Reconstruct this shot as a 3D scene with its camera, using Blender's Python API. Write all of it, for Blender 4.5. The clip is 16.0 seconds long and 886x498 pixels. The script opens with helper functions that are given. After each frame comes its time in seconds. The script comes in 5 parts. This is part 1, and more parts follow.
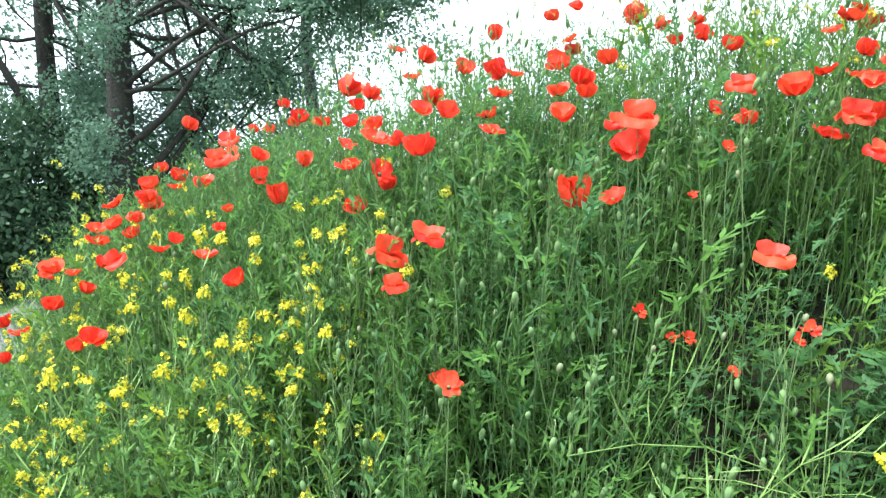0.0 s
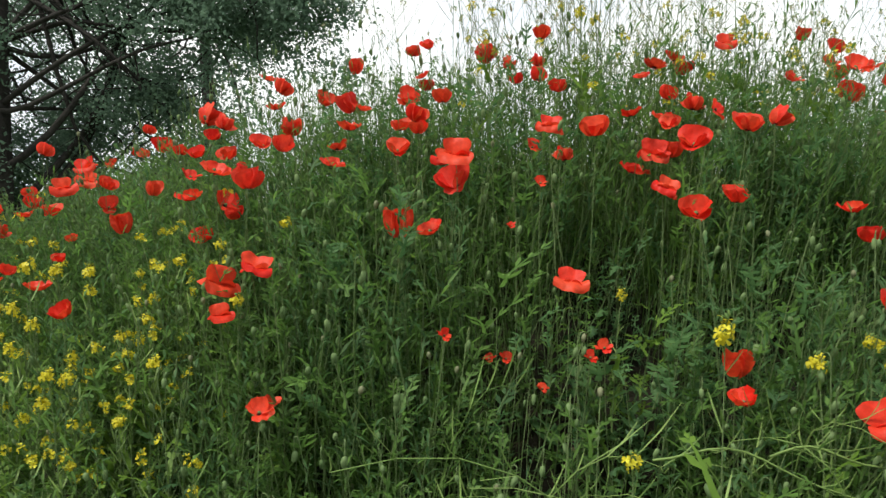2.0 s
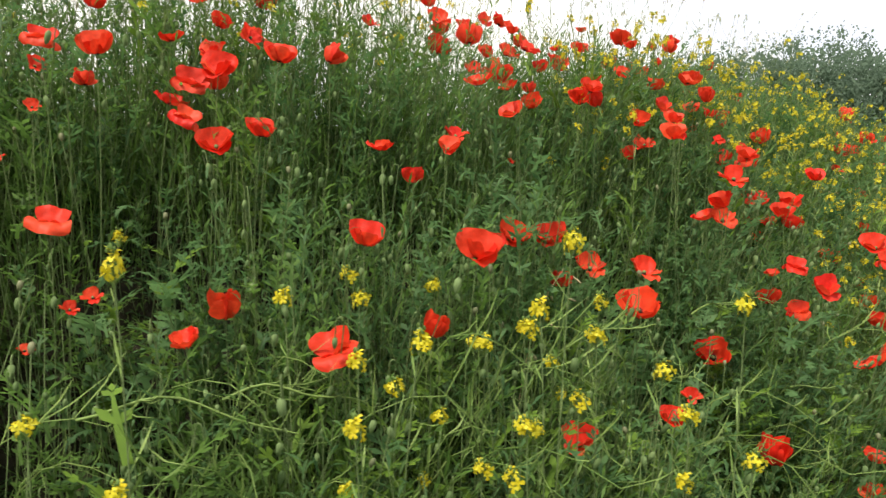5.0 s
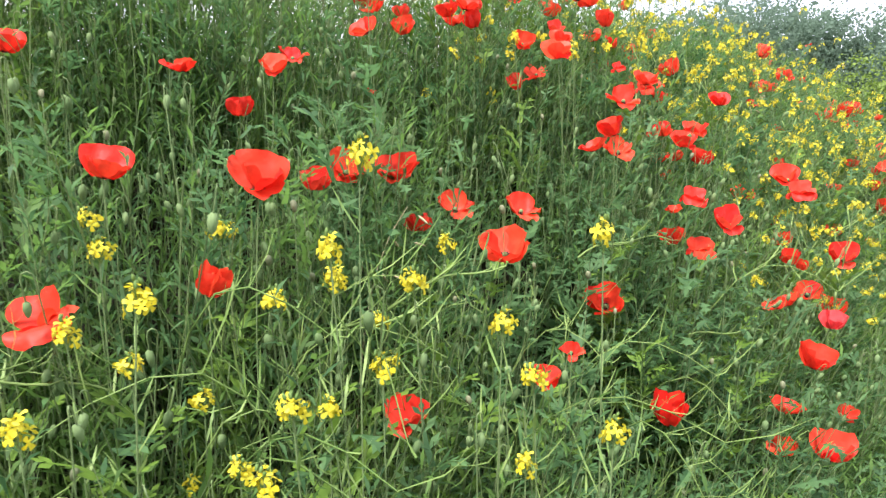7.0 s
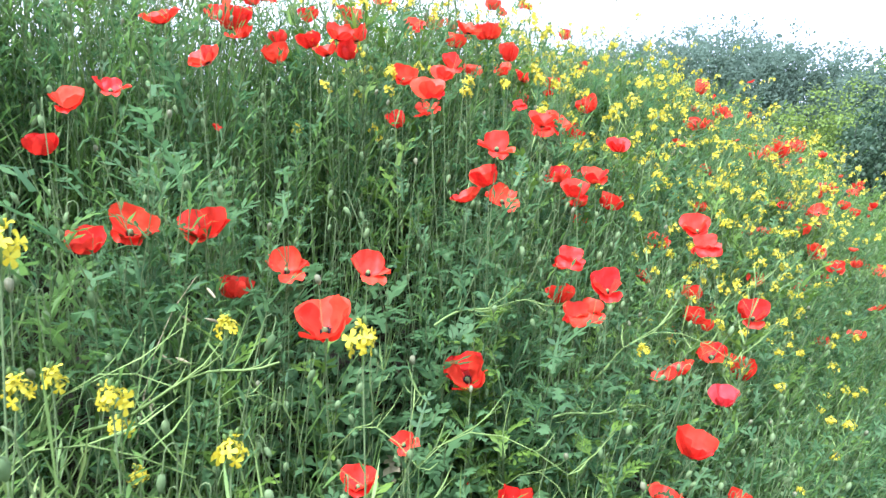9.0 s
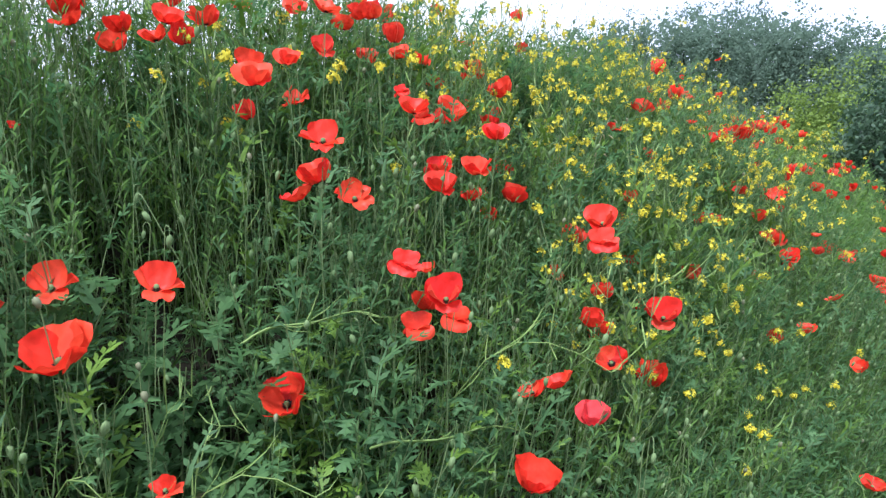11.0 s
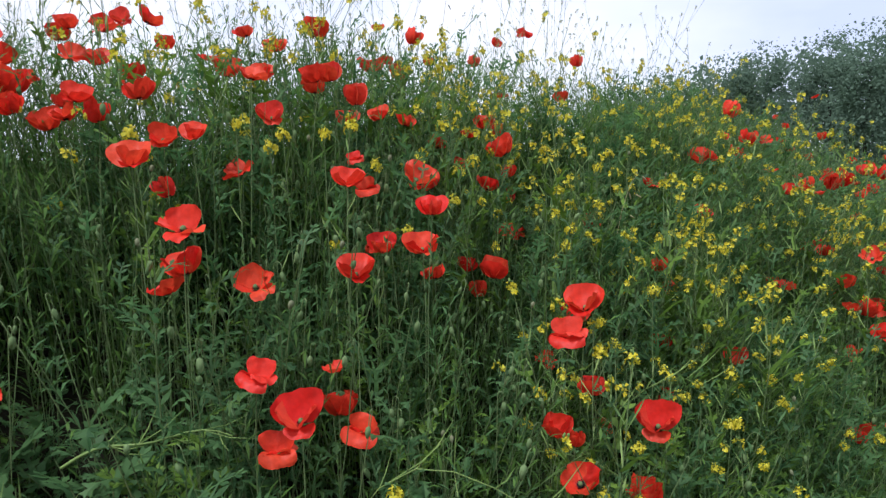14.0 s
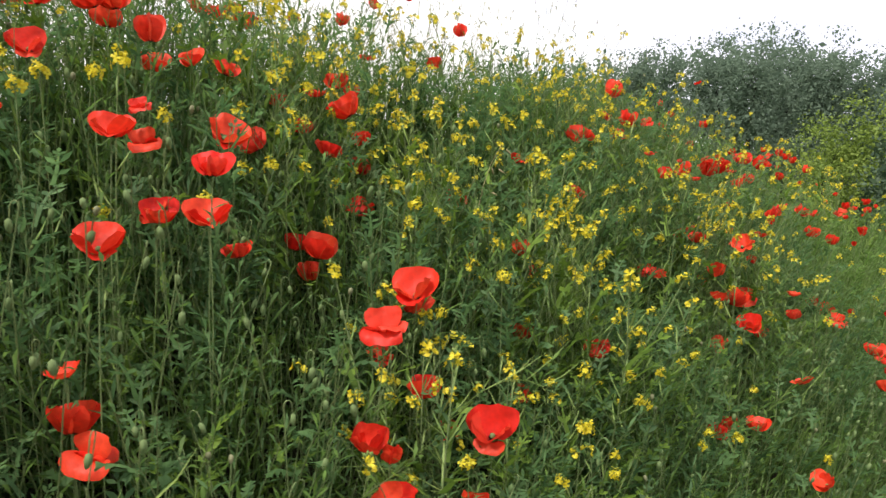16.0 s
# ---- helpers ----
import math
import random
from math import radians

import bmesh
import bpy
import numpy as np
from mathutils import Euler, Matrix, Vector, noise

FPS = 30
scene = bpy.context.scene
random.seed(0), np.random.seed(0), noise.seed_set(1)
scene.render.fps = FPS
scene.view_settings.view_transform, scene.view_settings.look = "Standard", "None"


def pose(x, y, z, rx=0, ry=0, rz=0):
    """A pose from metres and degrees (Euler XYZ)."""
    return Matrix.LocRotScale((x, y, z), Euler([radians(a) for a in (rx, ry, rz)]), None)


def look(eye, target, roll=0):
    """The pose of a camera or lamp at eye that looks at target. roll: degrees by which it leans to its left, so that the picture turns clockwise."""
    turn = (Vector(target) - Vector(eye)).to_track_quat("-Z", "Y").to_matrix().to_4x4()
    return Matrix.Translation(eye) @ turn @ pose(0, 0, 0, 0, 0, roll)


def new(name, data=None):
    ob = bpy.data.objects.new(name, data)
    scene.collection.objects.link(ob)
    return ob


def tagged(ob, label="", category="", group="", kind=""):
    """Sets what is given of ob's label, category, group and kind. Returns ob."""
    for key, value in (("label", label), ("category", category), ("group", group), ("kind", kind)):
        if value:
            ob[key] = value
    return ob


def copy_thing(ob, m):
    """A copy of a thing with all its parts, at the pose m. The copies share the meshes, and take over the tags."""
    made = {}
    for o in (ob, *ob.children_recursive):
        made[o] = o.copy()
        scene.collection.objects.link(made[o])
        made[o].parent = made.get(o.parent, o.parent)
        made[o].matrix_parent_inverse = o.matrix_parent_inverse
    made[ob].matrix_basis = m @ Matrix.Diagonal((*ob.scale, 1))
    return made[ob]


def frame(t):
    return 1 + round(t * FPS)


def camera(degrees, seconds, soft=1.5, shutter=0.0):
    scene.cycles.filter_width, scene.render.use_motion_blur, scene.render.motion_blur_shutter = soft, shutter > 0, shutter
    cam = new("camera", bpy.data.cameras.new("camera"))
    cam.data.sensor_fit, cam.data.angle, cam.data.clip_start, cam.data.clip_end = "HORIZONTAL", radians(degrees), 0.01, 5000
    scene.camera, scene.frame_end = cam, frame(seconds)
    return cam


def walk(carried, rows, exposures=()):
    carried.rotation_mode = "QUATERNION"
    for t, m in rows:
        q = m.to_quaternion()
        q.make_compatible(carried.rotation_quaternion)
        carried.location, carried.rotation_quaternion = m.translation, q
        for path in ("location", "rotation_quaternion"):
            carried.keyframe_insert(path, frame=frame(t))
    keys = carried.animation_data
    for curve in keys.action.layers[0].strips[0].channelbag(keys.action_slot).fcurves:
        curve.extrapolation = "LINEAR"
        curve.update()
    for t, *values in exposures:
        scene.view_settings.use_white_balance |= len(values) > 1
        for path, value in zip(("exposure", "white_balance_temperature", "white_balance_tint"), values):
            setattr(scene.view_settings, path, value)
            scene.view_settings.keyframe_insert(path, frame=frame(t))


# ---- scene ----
cam = camera(67.2, 16.0, soft=1.35, shutter=0.2)

PATH = [
    (0, (0.114, 0.058, 1.500), (-0.030, 2.043, 1.308), 0.3),
    (0.5, (0.146, 0.041, 1.506), (0.045, 2.034, 1.370), -0.2),
    (1, (0.192, 0.024, 1.514), (0.153, 2.021, 1.406), -0.5),
    (1.5, (0.232, 0.006, 1.518), (0.261, 2.003, 1.407), -0.5),
    (2, (0.279, -0.006, 1.519), (0.392, 1.987, 1.395), 0.3),
    (2.5, (0.338, -0.032, 1.523), (0.555, 1.954, 1.420), 0.7),
    (3, (0.406, -0.060, 1.519), (0.679, 1.918, 1.410), 0.8),
    (3.5, (0.447, -0.046, 1.506), (0.892, 1.900, 1.395), 1.5),
    (4, (0.476, 0.024, 1.482), (1.163, 1.894, 1.313), 2.4),
    (4.5, (0.548, 0.037, 1.473), (1.381, 1.843, 1.268), 1.7),
    (5, (0.678, 0.001, 1.471), (1.559, 1.782, 1.246), 1.1),
    (5.2, (0.733, -0.015, 1.474), (1.603, 1.770, 1.231), 1.7),
    (7.3, (0.998, 0.117, 1.390), (2.029, 1.797, 1.052), -0.7),
    (7.5, (1.036, 0.100, 1.390), (2.070, 1.775, 1.033), -0.2),
    (8, (1.125, 0.049, 1.411), (2.112, 1.750, 1.045), -0.3),
    (8.5, (1.184, 0.070, 1.429), (2.193, 1.763, 1.090), 0.7),
    (9, (1.227, 0.130, 1.451), (2.313, 1.788, 1.184), 0.7),
    (9.5, (1.299, 0.127, 1.464), (2.434, 1.758, 1.241), 1.0),
    (10, (1.395, 0.090, 1.455), (2.521, 1.719, 1.176), -1.4),
    (10.2, (1.430, 0.069, 1.457), (2.539, 1.708, 1.167), -1.5),
    (12.3, (1.783, 0.128, 1.449), (2.625, 1.915, 1.140), 0.1),
    (12.5, (1.816, 0.118, 1.461), (2.595, 1.933, 1.148), -0.1),
    (13, (1.876, 0.084, 1.487), (2.636, 1.918, 1.245), -0.2),
    (13.5, (1.932, 0.061, 1.504), (2.692, 1.902, 1.324), 0.1),
    (14, (1.979, 0.098, 1.505), (2.714, 1.950, 1.344), -2.0),
    (14.5, (2.028, 0.180, 1.496), (2.806, 2.018, 1.364), -1.9),
    (15, (2.069, 0.260, 1.479), (2.924, 2.060, 1.312), -0.4),
    (15.5, (2.119, 0.276, 1.471), (3.058, 2.029, 1.259), 0.2),
    (16, (2.214, 0.231, 1.472), (3.196, 1.960, 1.254), 0.1),
]

# ---- light ----
EXPOSURES = [(0, 1.42, 5750, 1), (0.5, 1.12, 5750, 1), (1, 0.4, 6150, 3), (1.5, 0.08, 6450, 6), (3.5, -0.17, 6850, 10), (5, 0.26, 7150, 12), (7.3, 1.22, 6050, 22), (9, 1.5, 5350, 25), (9.6, 1.2, 5400, 24), (10.0, 0.33, 5650, 20), (10.2, 0.27, 5650, 20), (12.3, 1.6, 5150, 24), (12.8, 1.58, 5200, 23), (13.0, 1.4, 5250, 22), (13.5, 0.6, 5600, 17), (14, -0.16, 5800, 17), (14.5, -0.5, 5950, 18), (16, 0.25, 6850, 20)]
walk(cam, [(t, look(eye, target, roll)) for t, eye, target, roll in PATH], EXPOSURES)

SUN_HEIGHT, SUN_TURN = radians(62), radians(240)
world = bpy.data.worlds.new("sky")
scene.world = world
world.use_nodes = True
wn, wl = world.node_tree.nodes, world.node_tree.links
sky = wn.new("ShaderNodeTexSky")
sky.sky_type, sky.sun_disc, sky.sun_elevation, sky.sun_rotation = "NISHITA", False, SUN_HEIGHT, SUN_TURN
dim = wn.new("ShaderNodeVectorMath")
dim.operation = "SCALE"
dim.inputs["Scale"].default_value = 0.1
wl.new(sky.outputs[0], dim.inputs[0])
wco = wn.new("ShaderNodeTexCoord")
wmap = wn.new("ShaderNodeMapping")
wmap.inputs["Scale"].default_value = (1, 1, 2.5)
wl.new(wco.outputs["Generated"], wmap.inputs[0])
cloud = wn.new("ShaderNodeTexNoise")
cloud.inputs["Scale"].default_value, cloud.inputs["Detail"].default_value = 1.8, 5
wl.new(wmap.outputs[0], cloud.inputs["Vector"])
ramp = wn.new("ShaderNodeValToRGB")
ramp.color_ramp.elements[0].position, ramp.color_ramp.elements[0].color = 0.36, (0.66, 0.72, 0.84, 1)
ramp.color_ramp.elements[1].position, ramp.color_ramp.elements[1].color = 0.60, (1.0, 1.0, 1.0, 1)
wl.new(cloud.outputs["Fac"], ramp.inputs[0])
wmix = wn.new("ShaderNodeMix")
wmix.data_type = "RGBA"
wmix.inputs["Factor"].default_value = 0.9
wl.new(dim.outputs[0], wmix.inputs["A"])
wl.new(ramp.outputs[0], wmix.inputs["B"])
wl.new(wmix.outputs["Result"], wn["Background"].inputs["Color"])
wn["Background"].inputs["Strength"].default_value = 1.35

sun = new("sun", bpy.data.lights.new("sun", "SUN"))
sun.data.energy, sun.data.angle, sun.data.color = 4.6, radians(11), (1, 0.96, 0.9)
sun.matrix_world = look((0, 0, 20), (20 * math.cos(SUN_HEIGHT) * math.sin(SUN_TURN) * -1, 20 * math.cos(SUN_HEIGHT) * math.cos(SUN_TURN) * -1, 20 - 20 * math.sin(SUN_HEIGHT)))

# ---- materials ----


def leafy(name, dark, light, through_light=0.3, rough=0.55, grain=60.0):
    """Thin green tissue: two tones that change from piece to piece, fine mottling, light coming through."""
    m = bpy.data.materials.new(name)
    m.use_nodes = True
    n, l = m.node_tree.nodes, m.node_tree.links
    geo = n.new("ShaderNodeNewGeometry")
    noise1 = n.new("ShaderNodeTexNoise")
    noise1.inputs["Scale"].default_value = grain
    noise2 = n.new("ShaderNodeTexNoise")
    noise2.inputs["Scale"].default_value = 2.2
    l.new(geo.outputs["Position"], noise1.inputs["Vector"])
    l.new(geo.outputs["Position"], noise2.inputs["Vector"])
    add = n.new("ShaderNodeMath")
    add.operation = "MULTIPLY_ADD"
    l.new(noise1.outputs["Fac"], add.inputs[0])
    add.inputs[1].default_value = 0.5
    l.new(geo.outputs["Random Per Island"], add.inputs[2])
    add2 = n.new("ShaderNodeMath")
    add2.operation = "MULTIPLY_ADD"
    l.new(noise2.outputs["Fac"], add2.inputs[0])
    add2.inputs[1].default_value = 0.9
    l.new(add.outputs[0], add2.inputs[2])
    rng = n.new("ShaderNodeMapRange")
    rng.inputs["From Min"].default_value, rng.inputs["From Max"].default_value = 0.4, 1.7
    l.new(add2.outputs[0], rng.inputs[0])
    mix = n.new("ShaderNodeMix")
    mix.data_type = "RGBA"
    mix.inputs["A"].default_value, mix.inputs["B"].default_value = (*dark, 1), (*light, 1)
    l.new(rng.outputs[0], mix.inputs["Factor"])
    bsdf = n["Principled BSDF"]
    bsdf.inputs["Roughness"].default_value = rough
    bsdf.inputs["Specular IOR Level"].default_value = 0.22
    l.new(mix.outputs["Result"], bsdf.inputs["Base Color"])
    tr = n.new("ShaderNodeBsdfTranslucent")
    l.new(mix.outputs["Result"], tr.inputs["Color"])
    ms = n.new("ShaderNodeMixShader")
    ms.inputs[0].default_value = through_light
    l.new(bsdf.outputs[0], ms.inputs[1])
    l.new(tr.outputs[0], ms.inputs[2])
    l.new(ms.outputs[0], n["Material Output"].inputs["Surface"])
    return m


def petal_material(name, one, two, blotch=True):
    """Silky poppy petal: colour that differs from flower to flower, fine radial creases, shading of the folds painted
    into the colour, a dark blotch at the claw.
    """
    m = bpy.data.materials.new(name)
    m.use_nodes = True
    n, l = m.node_tree.nodes, m.node_tree.links
    info = n.new("ShaderNodeObjectInfo")
    mix = n.new("ShaderNodeMix")
    mix.data_type = "RGBA"
    mix.inputs["A"].default_value, mix.inputs["B"].default_value = (*one, 1), (*two, 1)
    each = n.new("ShaderNodeNewGeometry")
    l.new(info.outputs["Random"] if blotch else each.outputs["Random Per Island"], mix.inputs["Factor"])
    tex = n.new("ShaderNodeTexCoord")
    colour = mix.outputs["Result"]
    vein_shade = n.new("ShaderNodeTexNoise")
    vein_shade.inputs["Scale"].default_value = 130
    l.new(tex.outputs["Object"], vein_shade.inputs["Vector"])
    # noise multiplied into the colour: veins, and painted light and shade of the folds
    tone = n.new("ShaderNodeMix")
    tone.data_type, tone.blend_type = "RGBA", "MULTIPLY"
    tone.inputs["Factor"].default_value = 0.4
    l.new(colour, tone.inputs["A"])
    l.new(vein_shade.outputs["Fac"], tone.inputs["B"])
    colour = tone.outputs["Result"]
    if blotch:
        length = n.new("ShaderNodeVectorMath")
        length.operation = "LENGTH"
        l.new(tex.outputs["Object"], length.inputs[0])
        rng = n.new("ShaderNodeMapRange")
        rng.inputs["From Min"].default_value, rng.inputs["From Max"].default_value = 0.004, 0.009
        rng.inputs["To Min"].default_value, rng.inputs["To Max"].default_value = 1, 0
        l.new(length.outputs["Value"], rng.inputs[0])
        dark = n.new("ShaderNodeMix")
        dark.data_type = "RGBA"
        dark.inputs["B"].default_value = (0.02, 0.004, 0.008, 1)
        l.new(rng.outputs[0], dark.inputs["Factor"])
        l.new(colour, dark.inputs["A"])
        colour = dark.outputs["Result"]
    bsdf = n["Principled BSDF"]
    bsdf.inputs["Roughness"].default_value = 0.5
    bsdf.inputs["Specular IOR Level"].default_value = 0.25
    l.new(colour, bsdf.inputs["Base Color"])
    bump = n.new("ShaderNodeBump")
    bump.inputs["Strength"].default_value, bump.inputs["Distance"].default_value = 0.4, 0.002
    l.new(vein_shade.outputs["Fac"], bump.inputs["Height"])
    l.new(bump.outputs[0], bsdf.inputs["Normal"])
    tr = n.new("ShaderNodeBsdfTranslucent")
    l.new(colour, tr.inputs["Color"])
    ms = n.new("ShaderNodeMixShader")
    ms.inputs[0].default_value = 0.38
    l.new(bsdf.outputs[0], ms.inputs[1])
    l.new(tr.outputs[0], ms.inputs[2])
    l.new(ms.outputs[0], n["Material Output"].inputs["Surface"])
    return m


def matter(name, one, two, scale=8.0, rough=0.9, bump=0.3, size=0.02, fine=None):
    """Rough solid matter in two tones at two scales, with relief."""
    m = bpy.data.materials.new(name)
    m.use_nodes = True
    n, l = m.node_tree.nodes, m.node_tree.links
    geo = n.new("ShaderNodeNewGeometry")
    big, small = n.new("ShaderNodeTexNoise"), n.new("ShaderNodeTexNoise")
    big.inputs["Scale"].default_value, small.inputs["Scale"].default_value = scale / 6, fine or scale * 4
    big.inputs["Detail"].default_value = small.inputs["Detail"].default_value = 6
    l.new(geo.outputs["Position"], big.inputs["Vector"])
    l.new(geo.outputs["Position"], small.inputs["Vector"])
    add = n.new("ShaderNodeMath")
    l.new(big.outputs["Fac"], add.inputs[0])
    l.new(small.outputs["Fac"], add.inputs[1])
    rng = n.new("ShaderNodeMapRange")
    rng.inputs["From Min"].default_value, rng.inputs["From Max"].default_value = 0.7, 1.3
    l.new(add.outputs[0], rng.inputs[0])
    mix = n.new("ShaderNodeMix")
    mix.data_type = "RGBA"
    mix.inputs["A"].default_value, mix.inputs["B"].default_value = (*one, 1), (*two, 1)
    l.new(rng.outputs[0], mix.inputs["Factor"])
    bsdf = n["Principled BSDF"]
    bsdf.inputs["Roughness"].default_value = rough
    bsdf.inputs["Specular IOR Level"].default_value = 0.15
    l.new(mix.outputs["Result"], bsdf.inputs["Base Color"])
    bp = n.new("ShaderNodeBump")
    bp.inputs["Strength"].default_value, bp.inputs["Distance"].default_value = bump, size
    l.new(small.outputs["Fac"], bp.inputs["Height"])
    l.new(bp.outputs[0], bsdf.inputs["Normal"])
    return m


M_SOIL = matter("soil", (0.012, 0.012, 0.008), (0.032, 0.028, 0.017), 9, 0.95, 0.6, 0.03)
M_TURF = matter("turf", (0.025, 0.05, 0.012), (0.075, 0.115, 0.03), 6, 0.95, 0.7, 0.03, 40)
M_GRAVEL = matter("gravel", (0.085, 0.082, 0.075), (0.19, 0.183, 0.17), 5, 0.9, 0.7, 0.015, 90)
M_BARK = matter("bark", (0.016, 0.015, 0.013), (0.045, 0.042, 0.036), 7, 0.9, 0.8, 0.03, 30)
M_POPPY_LEAF = leafy("poppy_leaf", (0.028, 0.074, 0.016), (0.136, 0.26, 0.055), 0.55)
M_FRESH = leafy("fresh_leaf", (0.04, 0.092, 0.012), (0.145, 0.255, 0.036), 0.4)
M_GREY_LEAF = leafy("grey_green_leaf", (0.022, 0.072, 0.025), (0.112, 0.225, 0.078), 0.55)
M_GRASS = leafy("grass", (0.03, 0.076, 0.015), (0.128, 0.225, 0.05), 0.42, 0.5)
M_STRAW = leafy("straw", (0.22, 0.19, 0.1), (0.4, 0.36, 0.2), 0.2, 0.6)
M_STEM = leafy("hairy_stem", (0.06, 0.108, 0.036), (0.18, 0.25, 0.1), 0.15)
M_BUD = leafy("bud_skin", (0.06, 0.115, 0.035), (0.17, 0.25, 0.1), 0.15, 0.8, 220.0)
M_PALE_BUD = leafy("old_bud_skin", (0.1, 0.125, 0.06), (0.21, 0.22, 0.12), 0.15)
M_POD = leafy("mustard_pod", (0.085, 0.165, 0.035), (0.215, 0.31, 0.09), 0.25)
M_YELLOW = petal_material("mustard_petal", (0.68, 0.56, 0.015), (0.84, 0.78, 0.07), False)
M_CREAM = petal_material("pale_floret", (0.62, 0.6, 0.3), (0.72, 0.7, 0.5), False)
M_RED = petal_material("poppy_petal", (0.84, 0.024, 0.012), (0.92, 0.09, 0.032))
M_PINK = petal_material("pink_red_petal", (0.83, 0.024, 0.015), (0.88, 0.08, 0.036))
M_ROSE = petal_material("rose_petal", (0.8, 0.045, 0.046), (0.85, 0.1, 0.095))
M_STAMEN = matter("stamen", (0.01, 0.008, 0.012), (0.03, 0.025, 0.03), 40, 0.7)
M_TREE_LEAF = leafy("tree_leaf", (0.07, 0.125, 0.084), (0.142, 0.225, 0.148), 0.5, 0.6, 4)
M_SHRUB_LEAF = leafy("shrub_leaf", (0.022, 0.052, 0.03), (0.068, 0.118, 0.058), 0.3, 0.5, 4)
# distance haze painted into the far trees' leaf colour: paler, greyer, tones close
M_HAZED_LEAF = leafy("hazed_leaf", (0.12, 0.185, 0.13), (0.15, 0.222, 0.15), 0.5, 0.8, 1)
M_BUSH_LEAF = leafy("bush_leaf", (0.1, 0.17, 0.03), (0.2, 0.29, 0.055), 0.35, 0.6, 2)

# ---- the lie of the land ----
BANK_S = np.array([-9, -1.25, -1.0, -0.72, -0.45, 0, 0.25, 0.5, 0.75, 1.2, 2.0, 3.5, 6.0, 8.5, 99])
BANK_Z = np.array([0, 0, 0.05, 0.25, 0.47, 0.9, 1.12, 1.3, 1.43, 1.58, 1.68, 1.66, 0.9, 0.0, 0.0])


def foot(x):
    """How far back the bank stands along its length."""
    d = np.asarray(x, float) - 1.2
    return 1.12 + np.where(d > 0, 0.29 * (np.sqrt(d * d + 0.09) - 0.3), 1.2 * (np.sqrt(d * d + 9) - 3))


# hollows in the growth: x, distance up the bank, half width, half height, depth
HOLLOWS = [(1.76, 0.05, 0.12, 0.24, 1.0), (0.73, 0.2, 0.13, 0.2, 0.8), (1.2, 0.27, 0.24, 0.13, 0.65), (3.0, 0.42, 0.16, 0.14, 0.8), (0.5, 0.03, 0.1, 0.12, 0.6), (2.1, 0.2, 0.16, 0.1, 0.4)]


def hollow(x, s):
    """How deep in a hollow a place lies, 0 to 1."""
    return np.minimum(sum(k * np.exp(-((x - a) / w) ** 2 - ((s - b) / h) ** 2) for a, b, w, h, k in HOLLOWS), 1.0)


def ground_z(x, y):
    x, y = np.asarray(x, float), np.asarray(y, float)
    s = y - foot(x)
    z = (np.interp(s - 0.08, BANK_S, BANK_Z) + np.interp(s, BANK_S, BANK_Z) + np.interp(s + 0.08, BANK_S, BANK_Z)) / 3
    west = np.clip(-x, 0, 1.5)
    z = np.where(z > 0.9, 0.9 + (z - 0.9) * (1 - 0.35 * west), z)
    east = np.interp(x, [3.6, 4.6, 5.5, 6.5, 8, 10, 12.5, 15], [1, 0.95, 0.86, 0.72, 0.48, 0.24, 0.08, 0])
    z = np.minimum(z, 0.45 * east) + np.maximum(z - 0.45 * east, 0) * east
    ends = np.clip((x + 2.45) / 1.1, 0, 1)
    z = z + 0.16 * np.exp(-((x - 1.15) / 0.55) ** 2 - ((s + 0.55) / 0.22) ** 2)
    z = z - 0.17 * hollow(x, s)
    lumps = 0.03 * np.sin(3.1 * x + 1.3 * y) * np.cos(2.3 * y - 0.7 * x) * np.clip(z * 2, 0, 1)
    return z * ends * ends * (3 - 2 * ends) + lumps


# ---- mesh tools ----


def mesh_of(name, verts, faces, mats, slots=None, smooth=True):
    """A mesh from arrays: faces is an array of quads or of triangles."""
    verts, faces = np.asarray(verts, np.float32), np.asarray(faces, np.int32)
    me = bpy.data.meshes.new(name)
    k = faces.shape[1]
    me.vertices.add(len(verts))
    me.vertices.foreach_set("co", verts.ravel())
    me.loops.add(faces.size)
    me.loops.foreach_set("vertex_index", faces.ravel())
    me.polygons.add(len(faces))
    me.polygons.foreach_set("loop_start", np.arange(0, faces.size, k, dtype=np.int32))
    if slots is not None:
        me.polygons.foreach_set("material_index", np.asarray(slots, np.int32))
    me.polygons.foreach_set("use_smooth", np.full(len(faces), smooth))
    me.update(calc_edges=True)
    me.validate()
    for m in mats:
        me.materials.append(m)
    return me


class Pieces:
    """Gathers quads, with a material slot for each, to be laid out many times or made into a mesh."""

    def __init__(self):
        self.v, self.f, self.s, self.n = [], [], [], 0

    def put(self, verts, faces, slot=0):
        verts, faces = np.asarray(verts, float).reshape(-1, 3), np.asarray(faces, int).reshape(-1, 4)
        self.v.append(verts)
        self.f.append(faces + self.n)
        self.s.append(np.full(len(faces), slot))
        self.n += len(verts)
        return self

    def arrays(self):
        return np.concatenate(self.v), np.concatenate(self.f), np.concatenate(self.s)

    def mesh(self, name, mats):
        v, f, s = self.arrays()
        return mesh_of(name, v, f, mats, s)


def grid_faces(rows, cols, closed=False):
    """Quads of a sheet of rows x cols points; closed joins the last column to the first."""
    c = cols if closed else cols - 1
    i, j = np.meshgrid(np.arange(rows - 1), np.arange(c), indexing="ij")
    a, b = i * cols + j, i * cols + (j + 1) % cols
    return np.stack([a, b, b + cols, a + cols], -1).reshape(-1, 4)


